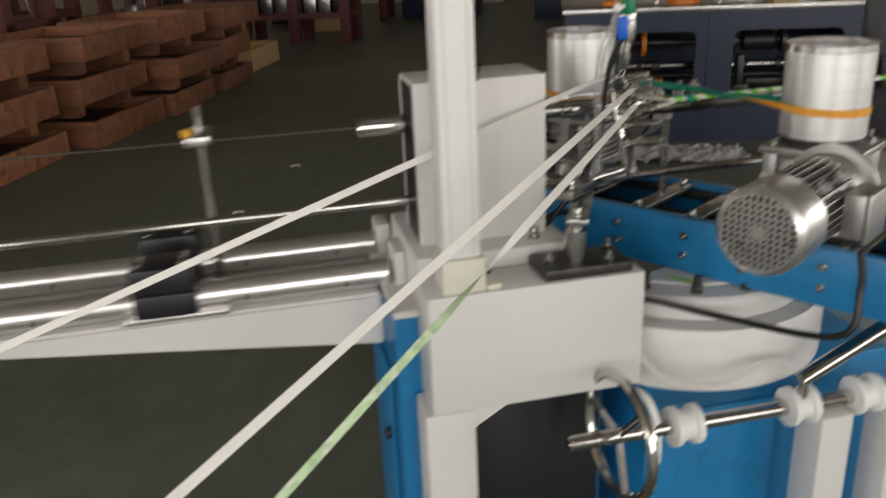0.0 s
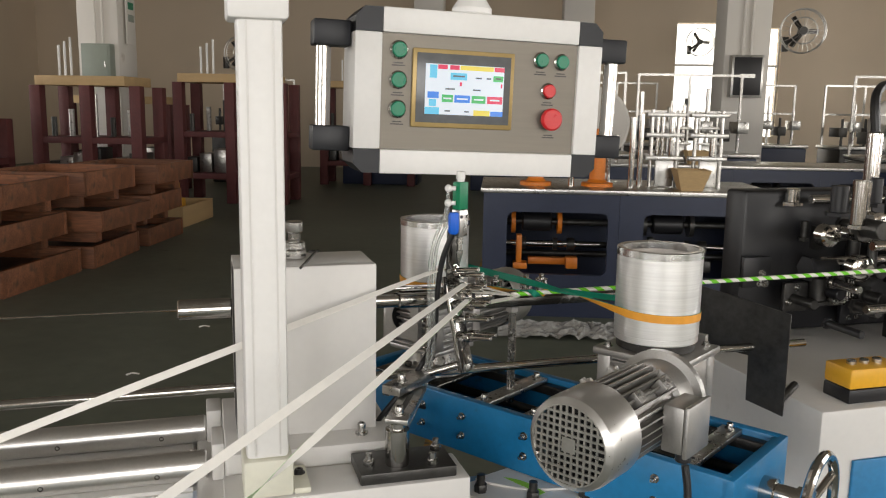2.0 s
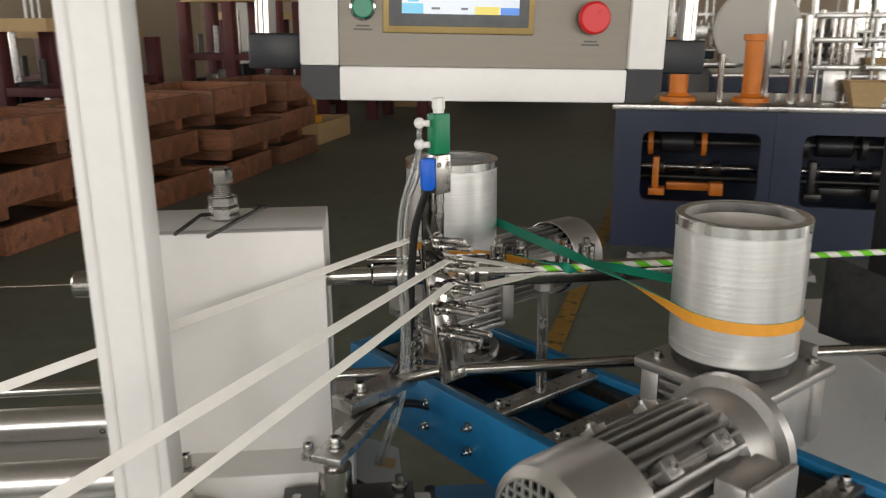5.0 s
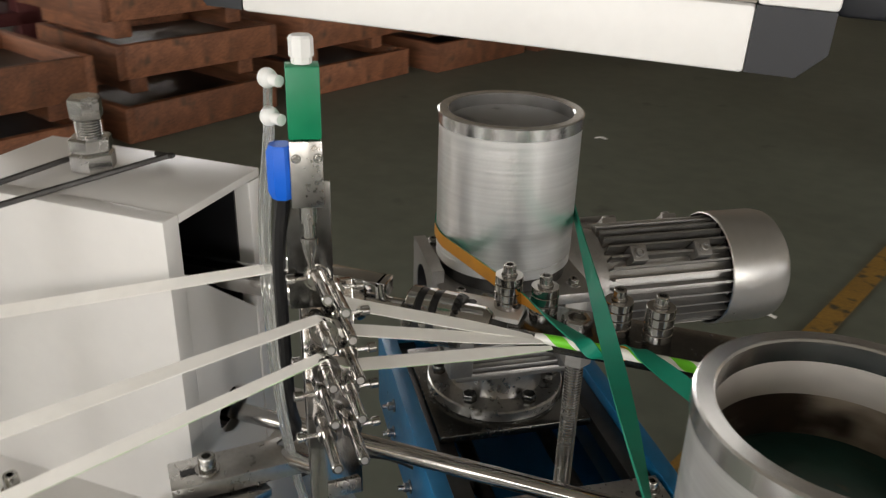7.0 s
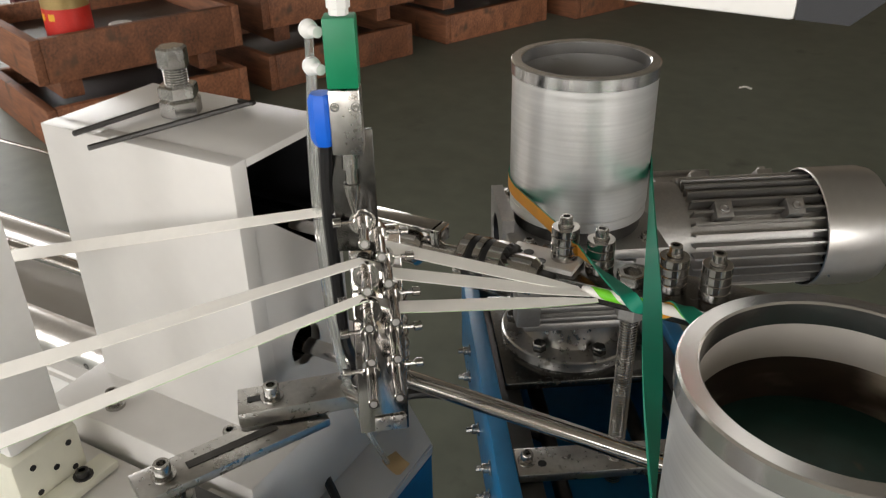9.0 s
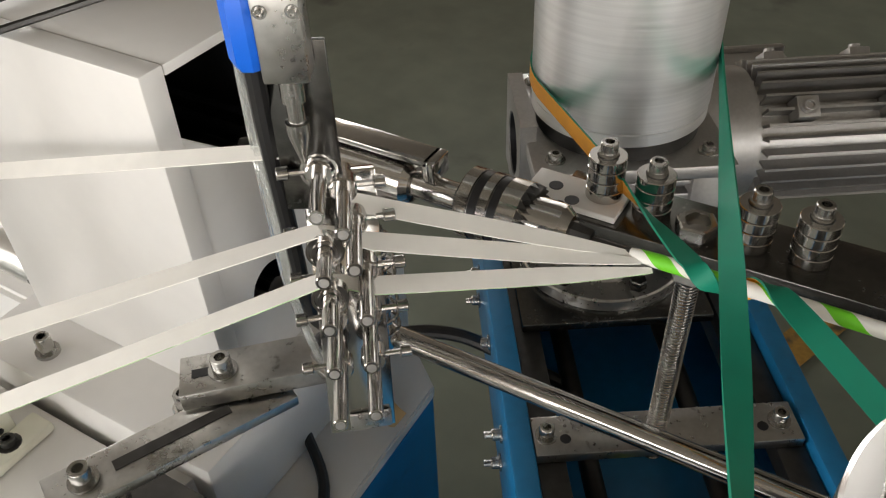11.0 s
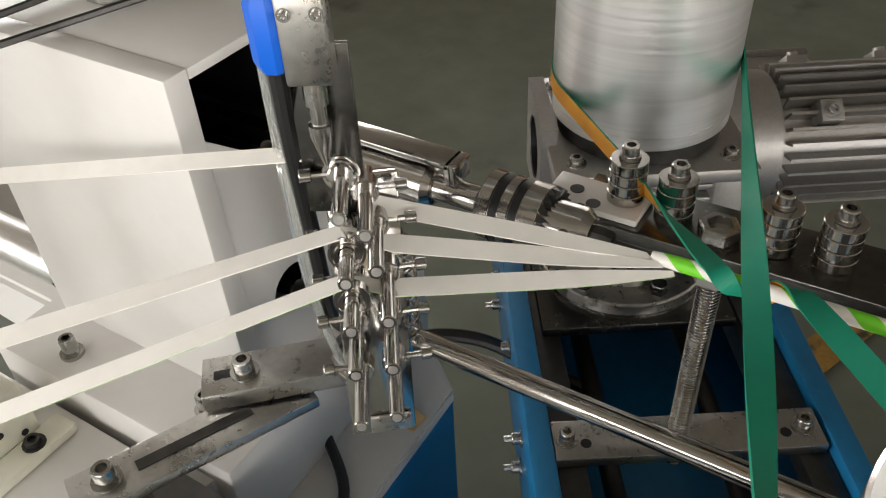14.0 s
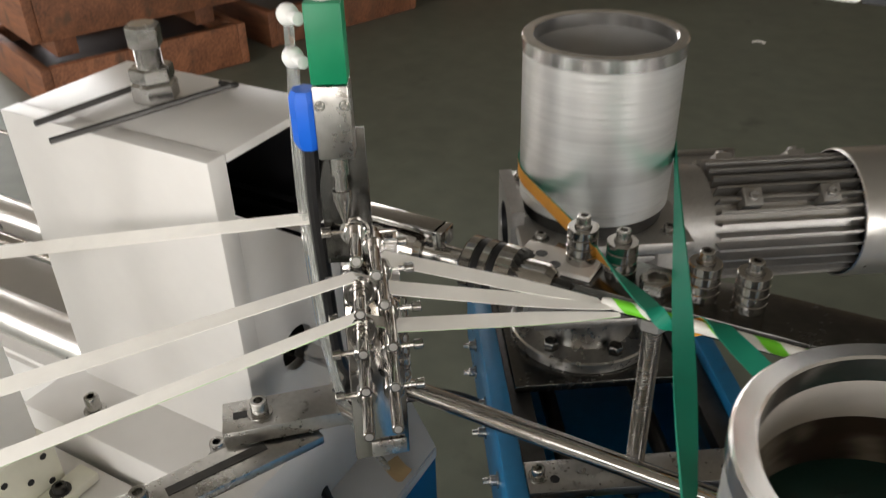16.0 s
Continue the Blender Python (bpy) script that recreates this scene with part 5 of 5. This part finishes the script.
# ---- unwinding gear below the turntable ----
def feed_gear():
    t = thing("feed_shaft", "dark shaft with white nylon spools before the turntable", "shaft")
    b = B()
    rod(b, (-0.3, -0.305, 0.612), (0.3, -0.3, 0.604), 0.013, 18, 0.002)
    part("shaft", b, CHROME, t)
    for x in (-0.1, 0.11, 0.235):
        b = B()
        lathe(b, [(0.016, 0), (0.033, 0.002), (0.033, 0.012), (0.026, 0.014), (0.026, 0.036), (0.033, 0.038), (0.033, 0.048), (0.016, 0.05)], basis((x - 0.025, -0.302, 0.608), (1, -0.302, 0.608))[0], 28)
        part("spool", b, WHITEPL, t, "white nylon spool")
    for x in (0.17, 0.31):
        b = B()
        span(b, x - 0.03, x + 0.03, -0.33, -0.26, 0.0, 0.59, bev=0.004)
        part("stand", b, WHITE, t)
    b = B()
    rod(b, (0.1, -0.31, 0.66), (0.27, -0.3, 0.735), 0.014, 16, 0.002)
    rod(b, (0.11, -0.31, 0.61), (0.11, -0.31, 0.665), 0.008, 12)
    part("clamp_lever", b, CHROME, t)
    # chromed hand wheel at the shaft's end
    b = B()
    mw, _ = basis((-0.215, -0.306, 0.612), (0.5, -0.235, 0.6))
    ring = []
    for i in range(32):
        a = 2 * math.pi * i / 32
        ring.append([b.verts.new(mw @ V(((0.1 + 0.009 * math.cos(k)) * math.cos(a), (0.1 + 0.009 * math.cos(k)) * math.sin(a), 0.009 * math.sin(k)))) for k in [2 * math.pi * j / 10 for j in range(10)]])
    for i in range(32):
        for j in range(10):
            b.faces.new((ring[i][j], ring[(i + 1) % 32][j], ring[(i + 1) % 32][(j + 1) % 10], ring[i][(j + 1) % 10]))
    part("hand_wheel", b, CHROME, t, "chromed hand wheel rim")
    for k in range(3):
        a = 2 * math.pi * k / 3 + 0.2
        b = B()
        rod(b, mw @ V((0, 0, 0)), mw @ V((0.1 * math.cos(a), 0.1 * math.sin(a), 0)), 0.006, 10)
        part("spoke", b, CHROME, t)
    return t


feed_gear()


def scrap(pts, width, material, label):
    """A loose curled bit of paper strip."""
    pts = [V(p) for p in pts]
    fine = []
    for i in range(len(pts) - 1):
        a, b_, c, d = pts[max(i - 1, 0)], pts[i], pts[i + 1], pts[min(i + 2, len(pts) - 1)]
        for k in range(5):
            t = k / 5
            fine.append(0.5 * ((2 * b_) + (c - a) * t + (2 * a - 5 * b_ + 4 * c - d) * t * t + (3 * b_ - a - 3 * c + d) * t ** 3))
    fine.append(pts[-1])
    b = B()
    ribbon(b, fine, [V((0.1, -0.3, 1)).normalized()] * len(fine), width, 0.0006)
    tagged(part("paper_scrap", b, material, None, label), category="paper scrap", group="paper scraps on the machine")


GREEN_PAPER = mat("green_printed_paper", (0.3, 0.62, 0.06), 0.7, var=0.08, bump=0.03)
scrap([(-0.09, -0.13, 0.741), (-0.03, -0.17, 0.743), (0.03, -0.2, 0.741)], 0.014, GREEN_PAPER, "green printed paper scrap on the white ring")
scrap([(-0.05, -0.1, 0.783), (-0.02, -0.13, 0.785), (0.0, -0.17, 0.783)], 0.013, GREEN_PAPER, "green printed paper scrap on the turntable")
scrap([(-0.14, -0.21, 0.70), (-0.12, -0.27, 0.68), (-0.04, -0.3, 0.672), (0.04, -0.29, 0.69), (0.1, -0.28, 0.68)], 0.014, PAPER, "curled white paper scrap hanging over the shaft")
scrap([(-0.17, -0.2, 0.645), (-0.16, -0.28, 0.66), (-0.15, -0.31, 0.62), (-0.15, -0.315, 0.55)], 0.014, PAPER, "white paper scrap hanging from the shaft")
scrap([(-0.205, 0.03, 0.8015), (-0.19, 0.022, 0.803), (-0.18, 0.02, 0.8015)], 0.018, PALE, "small pale paper scrap on the bed")
scrap([(0.02, 0.02, 0.8105), (0.04, 0.0, 0.812), (0.06, -0.04, 0.8105)], 0.012, GREEN_PAPER, "green paper scrap in the blue pan")

for x, y, a in ((-0.535, 4.0, 20), (-0.9, 3.1, 70), (0.35, 2.2, 10), (-0.35, 0.9, 45)):
    scrap([(x - 0.03, y, 0.003), (x, y + 0.012, 0.008), (x + 0.035, y + 0.004, 0.003)], 0.014, PAPER, "small white paper scrap lying on the floor")

# creased film lying behind the turret
b = B()
bmesh.ops.create_grid(b, x_segments=40, y_segments=14, size=0.5)
for v in b.verts:
    v.co.y *= 0.4
    v.co.z = 0.05 * abs(noise.noise(v.co * 9)) + 0.03 * abs(noise.noise(v.co * 25))
ob = tagged(part("plastic_film", b, FILM, None, "creased clear plastic film on the floor by the navy machine", smooth=False), category="film")
ob.matrix_world = HALL @ pose(0.5, 3.75, 0.004)


# ---- navy machine with orange parts ----
def navy_machine(m, length, label):
    t = thing("forming_machine", label, "machine", m, group="forming machines")
    h0 = 0.869
    n = max(2, round(length / 0.82))
    step = (length - 0.12) / n
    for i in range(n):
        # one pressed front panel a bay, with a round-cornered window
        x0, x1 = i * step, (i + 1) * step + (length - n * step if i == n - 1 else 0) - 0.002
        b = B()
        for y in (0.0, 0.04):
            outer = [b.verts.new(p) for p in ((x0, y, 0), (x1, y, 0), (x1, y, h0 - 0.021), (x0, y, h0 - 0.021))]
            wx0, wx1, wz0, wz1, r = x0 + 0.163, min(x0 + 0.843, x1 - 0.05), 0.295, h0 - 0.147, 0.05
            win = [b.verts.new((cx + r * math.cos(a), y, cz + r * math.sin(a))) for cx, cz, s in ((wx1 - r, wz1 - r, 0), (wx0 + r, wz1 - r, 1), (wx0 + r, wz0 + r, 2), (wx1 - r, wz0 + r, 3)) for a in [math.pi / 2 * (s + j / 4) for j in range(5)]]
            es = [b.edges.new((q[k], q[(k + 1) % len(q)])) for q in (outer, win) for k in range(len(q))]
            bmesh.ops.triangle_fill(b, edges=es, use_beauty=True)
            if y == 0.0:
                first = outer + win
        second = outer + win
        for a0, n0 in ((0, 4), (4, 20)):
            for k in range(n0):
                b.faces.new((first[a0 + k], first[a0 + (k + 1) % n0], second[a0 + (k + 1) % n0], second[a0 + k]))
        part("front_panel", b, NAVY, t, smooth=False)
    b = B()
    for xx in (0.0, length - 0.04):
        span(b, xx, xx + 0.04, 0.041, 0.9, 0.0, h0 - 0.02)
    span(b, 0.041, length - 0.041, 0.86, 0.9, 0, h0 - 0.02)
    span(b, 0.041, length - 0.041, 0.041, 0.86, 0.02, 0.06)
    part("casing", b, NAVY, t)
    b = B()
    span(b, -0.02, length + 0.02, -0.02, 0.92, h0 - 0.02, h0 + 0.012, bev=0.003)
    part("table_top", b, STEEL, t, "steel table top")
    for z, y, material in ((0.62, 0.3, DARK), (0.47, 0.25, CHROME), (0.36, 0.5, DARK)):
        b = B()
        rod(b, (0.05, y, z), (length - 0.05, y, z), 0.022, 16)
        part("drive_shaft", b, material, t)
    for i in range(n):
        x = i * step + 0.163
        paint = ORANGE if i == 0 else DARK
        for dx, z in ((0.035, 0.62), (0.36, 0.62)):
            b = B()
            lathe(b, [(0.085, 0), (0.085, 0.03)], basis((x + dx, 0.3, z), (x + dx + 1, 0.3, z))[0], 24)
            part("cam", b, paint, t)
        b = B()
        lathe(b, [(0.06, 0), (0.068, 0.01), (0.068, 0.2), (0.06, 0.21)], basis((x + 0.11, 0.3, 0.62), (x + 1, 0.3, 0.62))[0], 24)
        part("roller", b, BLACK, t)
        for dx, w in ((0.1, 0.04), (0.33, 0.03), (0.43, 0.05)):
            b = B()
            lathe(b, [(0.045, 0), (0.045, w)], basis((x + dx, 0.25, 0.47), (x + 1, 0.25, 0.47))[0], 20)
            part("collar", b, DARK, t)
        b = B()
        span(b, x + 0.07, x + 0.11, 0.16, 0.24, 0.33, 0.54, bev=0.006)
        span(b, x + 0.05, x + 0.15, 0.15, 0.25, 0.30, 0.345, bev=0.006)
        part("lever", b, paint, t)
        b = B()
        span(b, x + 0.16, x + 0.5, 0.3, 0.36, 0.31, 0.36, bev=0.005)
        part("cross_beam", b, paint, t)
        b = B()
        span(b, x + 0.42, x + 0.5, 0.15, 0.24, 0.31, 0.39, bev=0.006)
        part("bearing_block", b, paint, t)
    # heads above the table
    for x, y, hh, r in ((0.36, 0.3, 0.34, 0.055), (0.79, 0.3, 0.36, 0.055)):
        if x > length or length > 3.3:
            continue
        b = B()
        lathe(b, [(0.11, 0), (0.11, 0.025), (r * 1.3, 0.03), (r, 0.05), (r, hh), (r * 1.25, hh + 0.005), (r * 1.25, hh + 0.04)] if hh > 0.1 else [(0.1, 0), (0.1, 0.03), (0.06, 0.035), (0.06, 0.06)], Matrix.Translation((x, y, h0 + 0.0125)), 24)
        part("pedestal", b, ORANGE, t, "orange cast pedestal")
    for x, y, hh in ((0.6, 0.2, 0.3), (1.0, 0.15, 0.5), (1.08, 0.3, 0.52), (0.9, 0.6, 0.75), (1.35, 0.6, 0.62), (1.62, 0.5, 0.4)):
        b = B()
        rod(b, (x, y, h0 + 0.0125), (x, y, h0 + hh), 0.02, 14, 0.002)
        part("column", b, CHROME, t)
    for x in (1.25, 1.55):
        b = B()
        for k in (-0.09, 0.09):
            rod(b, (x + k, 0.35, h0 + 0.0125), (x + k, 0.35, h0 + 0.55), 0.014, 10)
        for z in (0.2, 0.36, 0.5):
            span(b, x - 0.13, x + 0.13, 0.31, 0.39, h0 + z, h0 + z + 0.03, bev=0.003)
        span(b, x - 0.06, x + 0.06, 0.3, 0.34, h0 + 0.02, h0 + 0.2, bev=0.003)
        part("station", b, STEEL, t, "steel forming station")
    b = B()
    lathe(b, [(0.1, 0), (0.16, 0.14), (0.15, 0.14), (0.09, 0.008)], Matrix.Translation((1.4, 0.15, h0 + 0.0125)), 4, phase=0.5)
    part("tray", b, PALE, t)
    return t


navy_machine(HALL @ pose(-0.118, 4.15, 0), 1.95, "navy steel machine with open bays and orange cast parts")
navy_machine(HALL @ pose(0.6, 7.1, 0), 3.6, "navy steel machine standing farther back in the hall")


# ---- stacked trays of rusty brown boards ----
def tray(m, label, length=1.0, depth=0.9, h=0.2, battens=True):
    t = thing("board_tray", label, "tray", m, group="stacked board trays")
    for x0, x1, y0, y1 in ((-depth, 0, 0, 0.045), (-depth, 0, length - 0.045, length), (-0.045, 0, 0.0455, length - 0.0455), (-depth, -depth + 0.045, 0.0455, length - 0.0455)):
        b = B()
        span(b, x0, x1, y0, y1, 0.0, h, bev=0.004)
        part("side_board", b, WOOD, t)
    b = B()
    span(b, -depth + 0.046, -0.046, 0.046, length - 0.046, 0.02, h * 0.55)
    part("filling", b, DARK, t, "dark sheet stack inside")
    for y in (0.12, length - 0.2) if battens else ():
        b = B()
        span(b, -depth + 0.02, -0.12, y, y + 0.1, -0.11, -0.001, bev=0.004)
        part("batten", b, WOOD, t)
    return t


for k, (X0, y) in enumerate(((-3.5, 0.53), (-3.65, 1.68), (-3.65, 2.95), (-3.6, 4.12), (-3.45, 5.25), (-3.42, 6.4))):
    tiers = 3 if k else 2
    for i in range(tiers):
        off = ((i * 7 + k * 3) % 5) * 0.03 - 0.05
        tray(HALL @ pose(X0 + off * (k > 0), y + ((i + k) % 3) * 0.04 * (k > 0), 0.002 + i * 0.312, 0, 0, ((k * 2 + i) % 3 - 1) * 2.0 * (k > 0)), "worn rusty brown wooden tray in a stack of trays", length=1.0 + (0.04 * ((i * 5 + k * 3) % 5) - 0.1) * (k > 0), h=0.2 - 0.012 * ((i + k) % 3) * (k > 0), battens=i > 0)


def jar(m):
    t = thing("paint_tin", "round tin with red and yellow label on a board tray", "tin", m)
    b = B()
    lathe(b, [(0.1, 0), (0.105, 0.004), (0.105, 0.03)], None, 32)
    part("tin", b, GOLD, t)
    b = B()
    lathe(b, [(0.1055, 0.03), (0.1055, 0.17)], None, 32, caps=False)
    part("label", b, RED, t, "red printed label")
    for k, w in ((-0.3, 0.3), (0.4, 0.2), (0.9, 0.25)):
        b = B()
        for j in range(6):
            a = -2.0 + k + j * w / 6
            span(b, 0.1058, 0.1064, -0.005, 0.006, 0.07 + 0.05 * (k > 0), 0.1 + 0.05 * (k > 0), pose(0, 0, 0, 0, 0, math.degrees(a)))
        part("print_bar", b, YELLOW, t)
    b = B()
    lathe(b, [(0.104, 0.17), (0.104, 0.23), (0.09, 0.245), (0.09, 0.27)], None, 32)
    part("neck", b, GOLD, t)
    return t


jar(HALL @ pose(-3.72, 0.78, 0.426))
b = B()
lathe(b, [(0.05, 0), (0.055, 0.005), (0.055, 0.07), (0.05, 0.075)], None, 24)
ob = tagged(part("plastic_cup", b, WHITEPL, None, "small white plastic cup beside the tin"), category="cup")
ob.matrix_world = HALL @ pose(-3.62, 0.98, 0.426)


def crate(m, label):
    t = thing("wooden_crate", label, "crate", m)
    b = B()
    for x0, x1, y0, y1 in ((-0.5, 0.5, -0.35, -0.32), (-0.5, 0.5, 0.32, 0.35), (-0.5, -0.47, -0.3195, 0.3195), (0.47, 0.5, -0.3195, 0.3195)):
        span(b, x0, x1, y0, y1, 0, 0.24, bev=0.003)
    part("sides", b, PALE, t)
    b = B()
    span(b, -0.4, 0.1, -0.1, 0.25, 0.02, 0.5, bev=0.04)
    span(b, -0.3, 0.0, -0.2, -0.1, 0.05, 0.3, bev=0.02)
    part("casting", b, YELLOW, t, "yellow machine casting in the crate")
    return t


crate(HALL @ pose(-3.97, 8.28, 0, 0, 0, 90), "pale wooden crate with a yellow casting inside")
crate(HALL @ pose(-3.9, 12.6, 0, 0, 0, 90), "open pale wooden crate on the floor with yellow part")


# ---- maroon racks and machines farther back ----
def rack(m, width, height, label):
    t = thing("maroon_rack", label, "rack", m, group="maroon racks")
    for x in (0, width / 2, width):
        for y in (0, 0.7):
            b = B()
            span(b, x - 0.07, x + 0.07, y - 0.07, y + 0.07, 0, height, bev=0.004)
            part("upright", b, MAROON, t)
    for z in (0.35, height * 0.55):
        b = B()
        span(b, -0.07, width + 0.07, -0.06, 0.76, z, z + 0.08, bev=0.003)
        part("shelf", b, MAROON, t)
    b = B()
    span(b, 0.0, width * 0.9, -0.05, 0.75, height + 0.001, height + 0.12, bev=0.003)
    part("crate_board", b, PALE, t, "pale board laid on top")
    for i in range(7):
        x, hh = width * (i + 0.5) / 7, 0.25 + 0.1 * ((i * 5) % 4)
        b = B()
        rod(b, (x, 0.2 + 0.1 * (i % 3), height * 0.55 + 0.0805), (x, 0.2 + 0.1 * (i % 3), height * 0.55 + 0.08 + hh), 0.035, 10)
        part("machine_part", b, STEEL if i % 2 else DARK, t, "grey machine part")
        b = B()
        span(b, x - 0.09, x + 0.09, 0.1, 0.45, 0.4305, 0.5 + hh * 0.6, bev=0.01)
        part("machine_part", b, STEEL if i % 3 else DARK, t, "grey machine part")
    for i in range(3):
        b = B()
        rod(b, (width * (0.2 + 0.06 * i), 0.1, height + 0.1205), (width * (0.2 + 0.06 * i), 0.1, height + 0.5 + 0.05 * i), 0.016, 8)
        part("stock_bar", b, WHITEPL, t)
    return t


for x, y, w, h in ((-5.9, 8.9, 1.3, 1.62), (-4.6, 10.3, 1.5, 1.72), (-3.2, 13.6, 1.6, 1.75), (-7.6, 7.6, 1.6, 1.2), (-6.9, 11.6, 1.6, 1.4), (-6.4, 3.6, 1.5, 1.1), (-6.6, 5.6, 1.5, 1.3), (-8.4, 2.2, 1.6, 1.4), (-9.0, 5.0, 1.5, 1.5), (-6.9, 1.4, 1.5, 1.2)):
    rack(HALL @ pose(x, y, 0), w, h, "maroon steel rack crowded with machine parts")


def shop_machine(m, kind, label):
    """A grey machine far back: base, head, guard frame and rods."""
    t = thing("workshop_machine", label, "machine", m, group="machines far back in the hall")
    b = B()
    span(b, -0.7, 0.7, -0.4, 0.4, 0, 0.85, bev=0.02)
    part("base", b, NAVY if kind % 2 else DARK, t)
    b = B()
    span(b, -0.72, 0.72, -0.42, 0.42, 0.851, 0.9, bev=0.005)
    part("table", b, STEEL, t)
    if kind % 3 == 0:
        b = B()
        lathe(b, [(0.42, 0), (0.45, 0.02), (0.45, 0.1), (0.42, 0.12)], basis((0.2, -0.3, 1.25), (0.2, -1.3, 1.25))[0], 32)
        part("reel_cover", b, PLASTER, t, "round white reel cover")
    for i in range(6):
        x = -0.6 + 0.23 * i
        b = B()
        rod(b, (x, -0.2 + 0.07 * (i % 3), 0.9005), (x, -0.2 + 0.07 * (i % 3), 1.35 + 0.12 * ((i * kind) % 4)), 0.022, 10)
        span(b, x - 0.07, x + 0.07, -0.25, 0.1, 1.05 + 0.1 * (i % 2), 1.2 + 0.1 * (i % 2), bev=0.006)
        part("head", b, STEEL if i % 2 else DARK, t)
    b = B()
    for x in (-0.68, 0.0, 0.68):
        span(b, x - 0.015, x + 0.015, 0.3, 0.33, 0.9005, 1.9)
    for z in (1.4, 1.88):
        span(b, -0.68, 0.68, 0.302, 0.328, z, z + 0.03)
    part("guard_frame", b, STEEL, t)
    return t


for i, (x, y, a) in enumerate(((0.9, 9.2, 0), (2.5, 9.6, 3), (5.2, 9.4, -4), (7.0, 9.0, 4), (2.0, 13.0, 0), (4.4, 13.2, 0), (6.2, 13.0, 5), (0.2, 13.4, 0), (8.6, 11.0, 0), (4.6, 6.4, 0), (-4.6, 14.0, 0), (-2.2, 14.2, 0))):
    shop_machine(HALL @ pose(x, y, 0, 0, 0, a), i, "grey workshop machine with rods and guard frame")


# ---- fittings on columns and walls ----
def elec_box(m, material, label, dark):
    t = thing("switch_box", label, "switch box", m)
    b = B()
    span(b, -0.21, 0.21, -0.16, 0.0, -0.28, 0.28, bev=0.008)
    part("case", b, material, t)
    b = B()
    span(b, -0.18, 0.18, -0.172, -0.1605, -0.25, 0.25, bev=0.004)
    part("door", b, BLACK if dark else material, t)
    b = B()
    span(b, -0.1, 0.1, -0.176, -0.1725, -0.02, 0.03) if dark else span(b, 0.13, 0.15, -0.185, -0.1725, -0.05, 0.03)
    part("handle", b, STEEL, t)
    b = B()
    rod(b, (-0.05, -0.03, 0.28), (-0.05, -0.03, 2.4), 0.018, 8)
    rod(b, (0.06, -0.03, 0.28), (0.06, -0.03, 2.4), 0.018, 8)
    part("conduit", b, PLASTER, t)
    return t


elec_box(HALL @ pose(-5.72, 10.299, 1.95), GREYGREEN, "grey-green steel switch box with conduits on the column", False)
elec_box(HALL @ pose(3.28, 10.299, 1.9), STEEL, "grey switch box with dark door on the column", True)


def notice(m):
    t = thing("notice_board", "narrow notice board hung on the column", "notice", m)
    b = B()
    span(b, -0.14, 0.14, -0.02, 0.0, -0.5, 0.5, bev=0.003)
    part("board", b, PLASTER, t)
    for i in range(4):
        b = B()
        span(b, -0.09, 0.09, -0.024, -0.0205, 0.33 - 0.17 * i, 0.43 - 0.17 * i)
        part("text_bar", b, GREYGREEN if i % 2 else BUTTON_G, t)


notice(HALL @ pose(-5.41, 10.6, 2.75, 0, 0, 90))


def wall_fan(m, r, label):
    t = thing("wall_fan", label, "fan", m, group="wall fans")
    for k in range(3):
        b = B()
        mm = pose(0, -0.05, 0, 0, 0, 0) @ Matrix.Rotation(2 * math.pi * k / 3, 4, "Y") @ Matrix.Rotation(0.4, 4, "Z")
        span(b, 0.04, r * 0.85, -0.005, 0.005, -r * 0.11, r * 0.11, mm, 0.002)
        part("blade", b, DARK, t)
    b = B()
    lathe(b, [(0.06, 0), (0.06, 0.1)], basis((0, 0, 0), (0, -1, 0))[0], 16)
    part("fan_hub", b, DARK, t)
    for y, rr in ((-0.12, r), (-0.02, r), (-0.13, r * 0.6)):
        b = B()
        tube(b, [(rr * math.cos(a), y, rr * math.sin(a)) for a in [2 * math.pi * i / 16 for i in range(17)]], 0.008, 6)
        part("guard_ring", b, STEEL, t)
    b = B()
    for k in range(24):
        a = 2 * math.pi * k / 24
        rod(b, (0.05 * math.cos(a), -0.14, 0.05 * math.sin(a)), (r * math.cos(a), -0.12, r * math.sin(a)), 0.003, 5)
    part("guard_wires", b, STEEL, t)
    b = B()
    rod(b, (0, 0, 0), (-0.15, 0.25, -0.15), 0.025, 10)
    span(b, -0.2, -0.12, 0.2, 0.3, -0.25, -0.05, bev=0.005)
    part("bracket", b, DARK, t)
    return t


wall_fan(HALL @ pose(4.05, 10.45, 2.52, 0, 0, -8), 0.29, "round guarded wall fan beside the column")
wall_fan(HALL @ pose(-4.6, 13.2, 2.3, 0, 0, 40), 0.3, "round dark fan turned aside")
wall_fan(HALL @ pose(4.35, 17.7, 2.95, 0, 0, 0), 0.3, "wall fan before the bright window")


# ---- what moves: both drums spin ----
def motions():
    steps = [i / 10 for i in range(161)]
    # the slide runs off along its shafts at the start
    walk(SLIDE, [(t, pose(x, 0, 0)) for t, x in ((0, 0), (0.1, -0.048), (0.2, -0.096), (0.3, -0.15), (0.4, -0.2), (0.6, -0.3), (0.8, -0.38), (1.0, -0.44), (1.4, -0.5), (2, -0.52), (16, -0.52))])
    walk(DRUM_A, [(t, pose(0, 0, 1.041, 0, 0, 550 * t)) for t in steps])
    walk(DRUM_B, [(t, pose(0, 0, 1.041, 0, 0, -550 * t)) for t in steps])


motions()
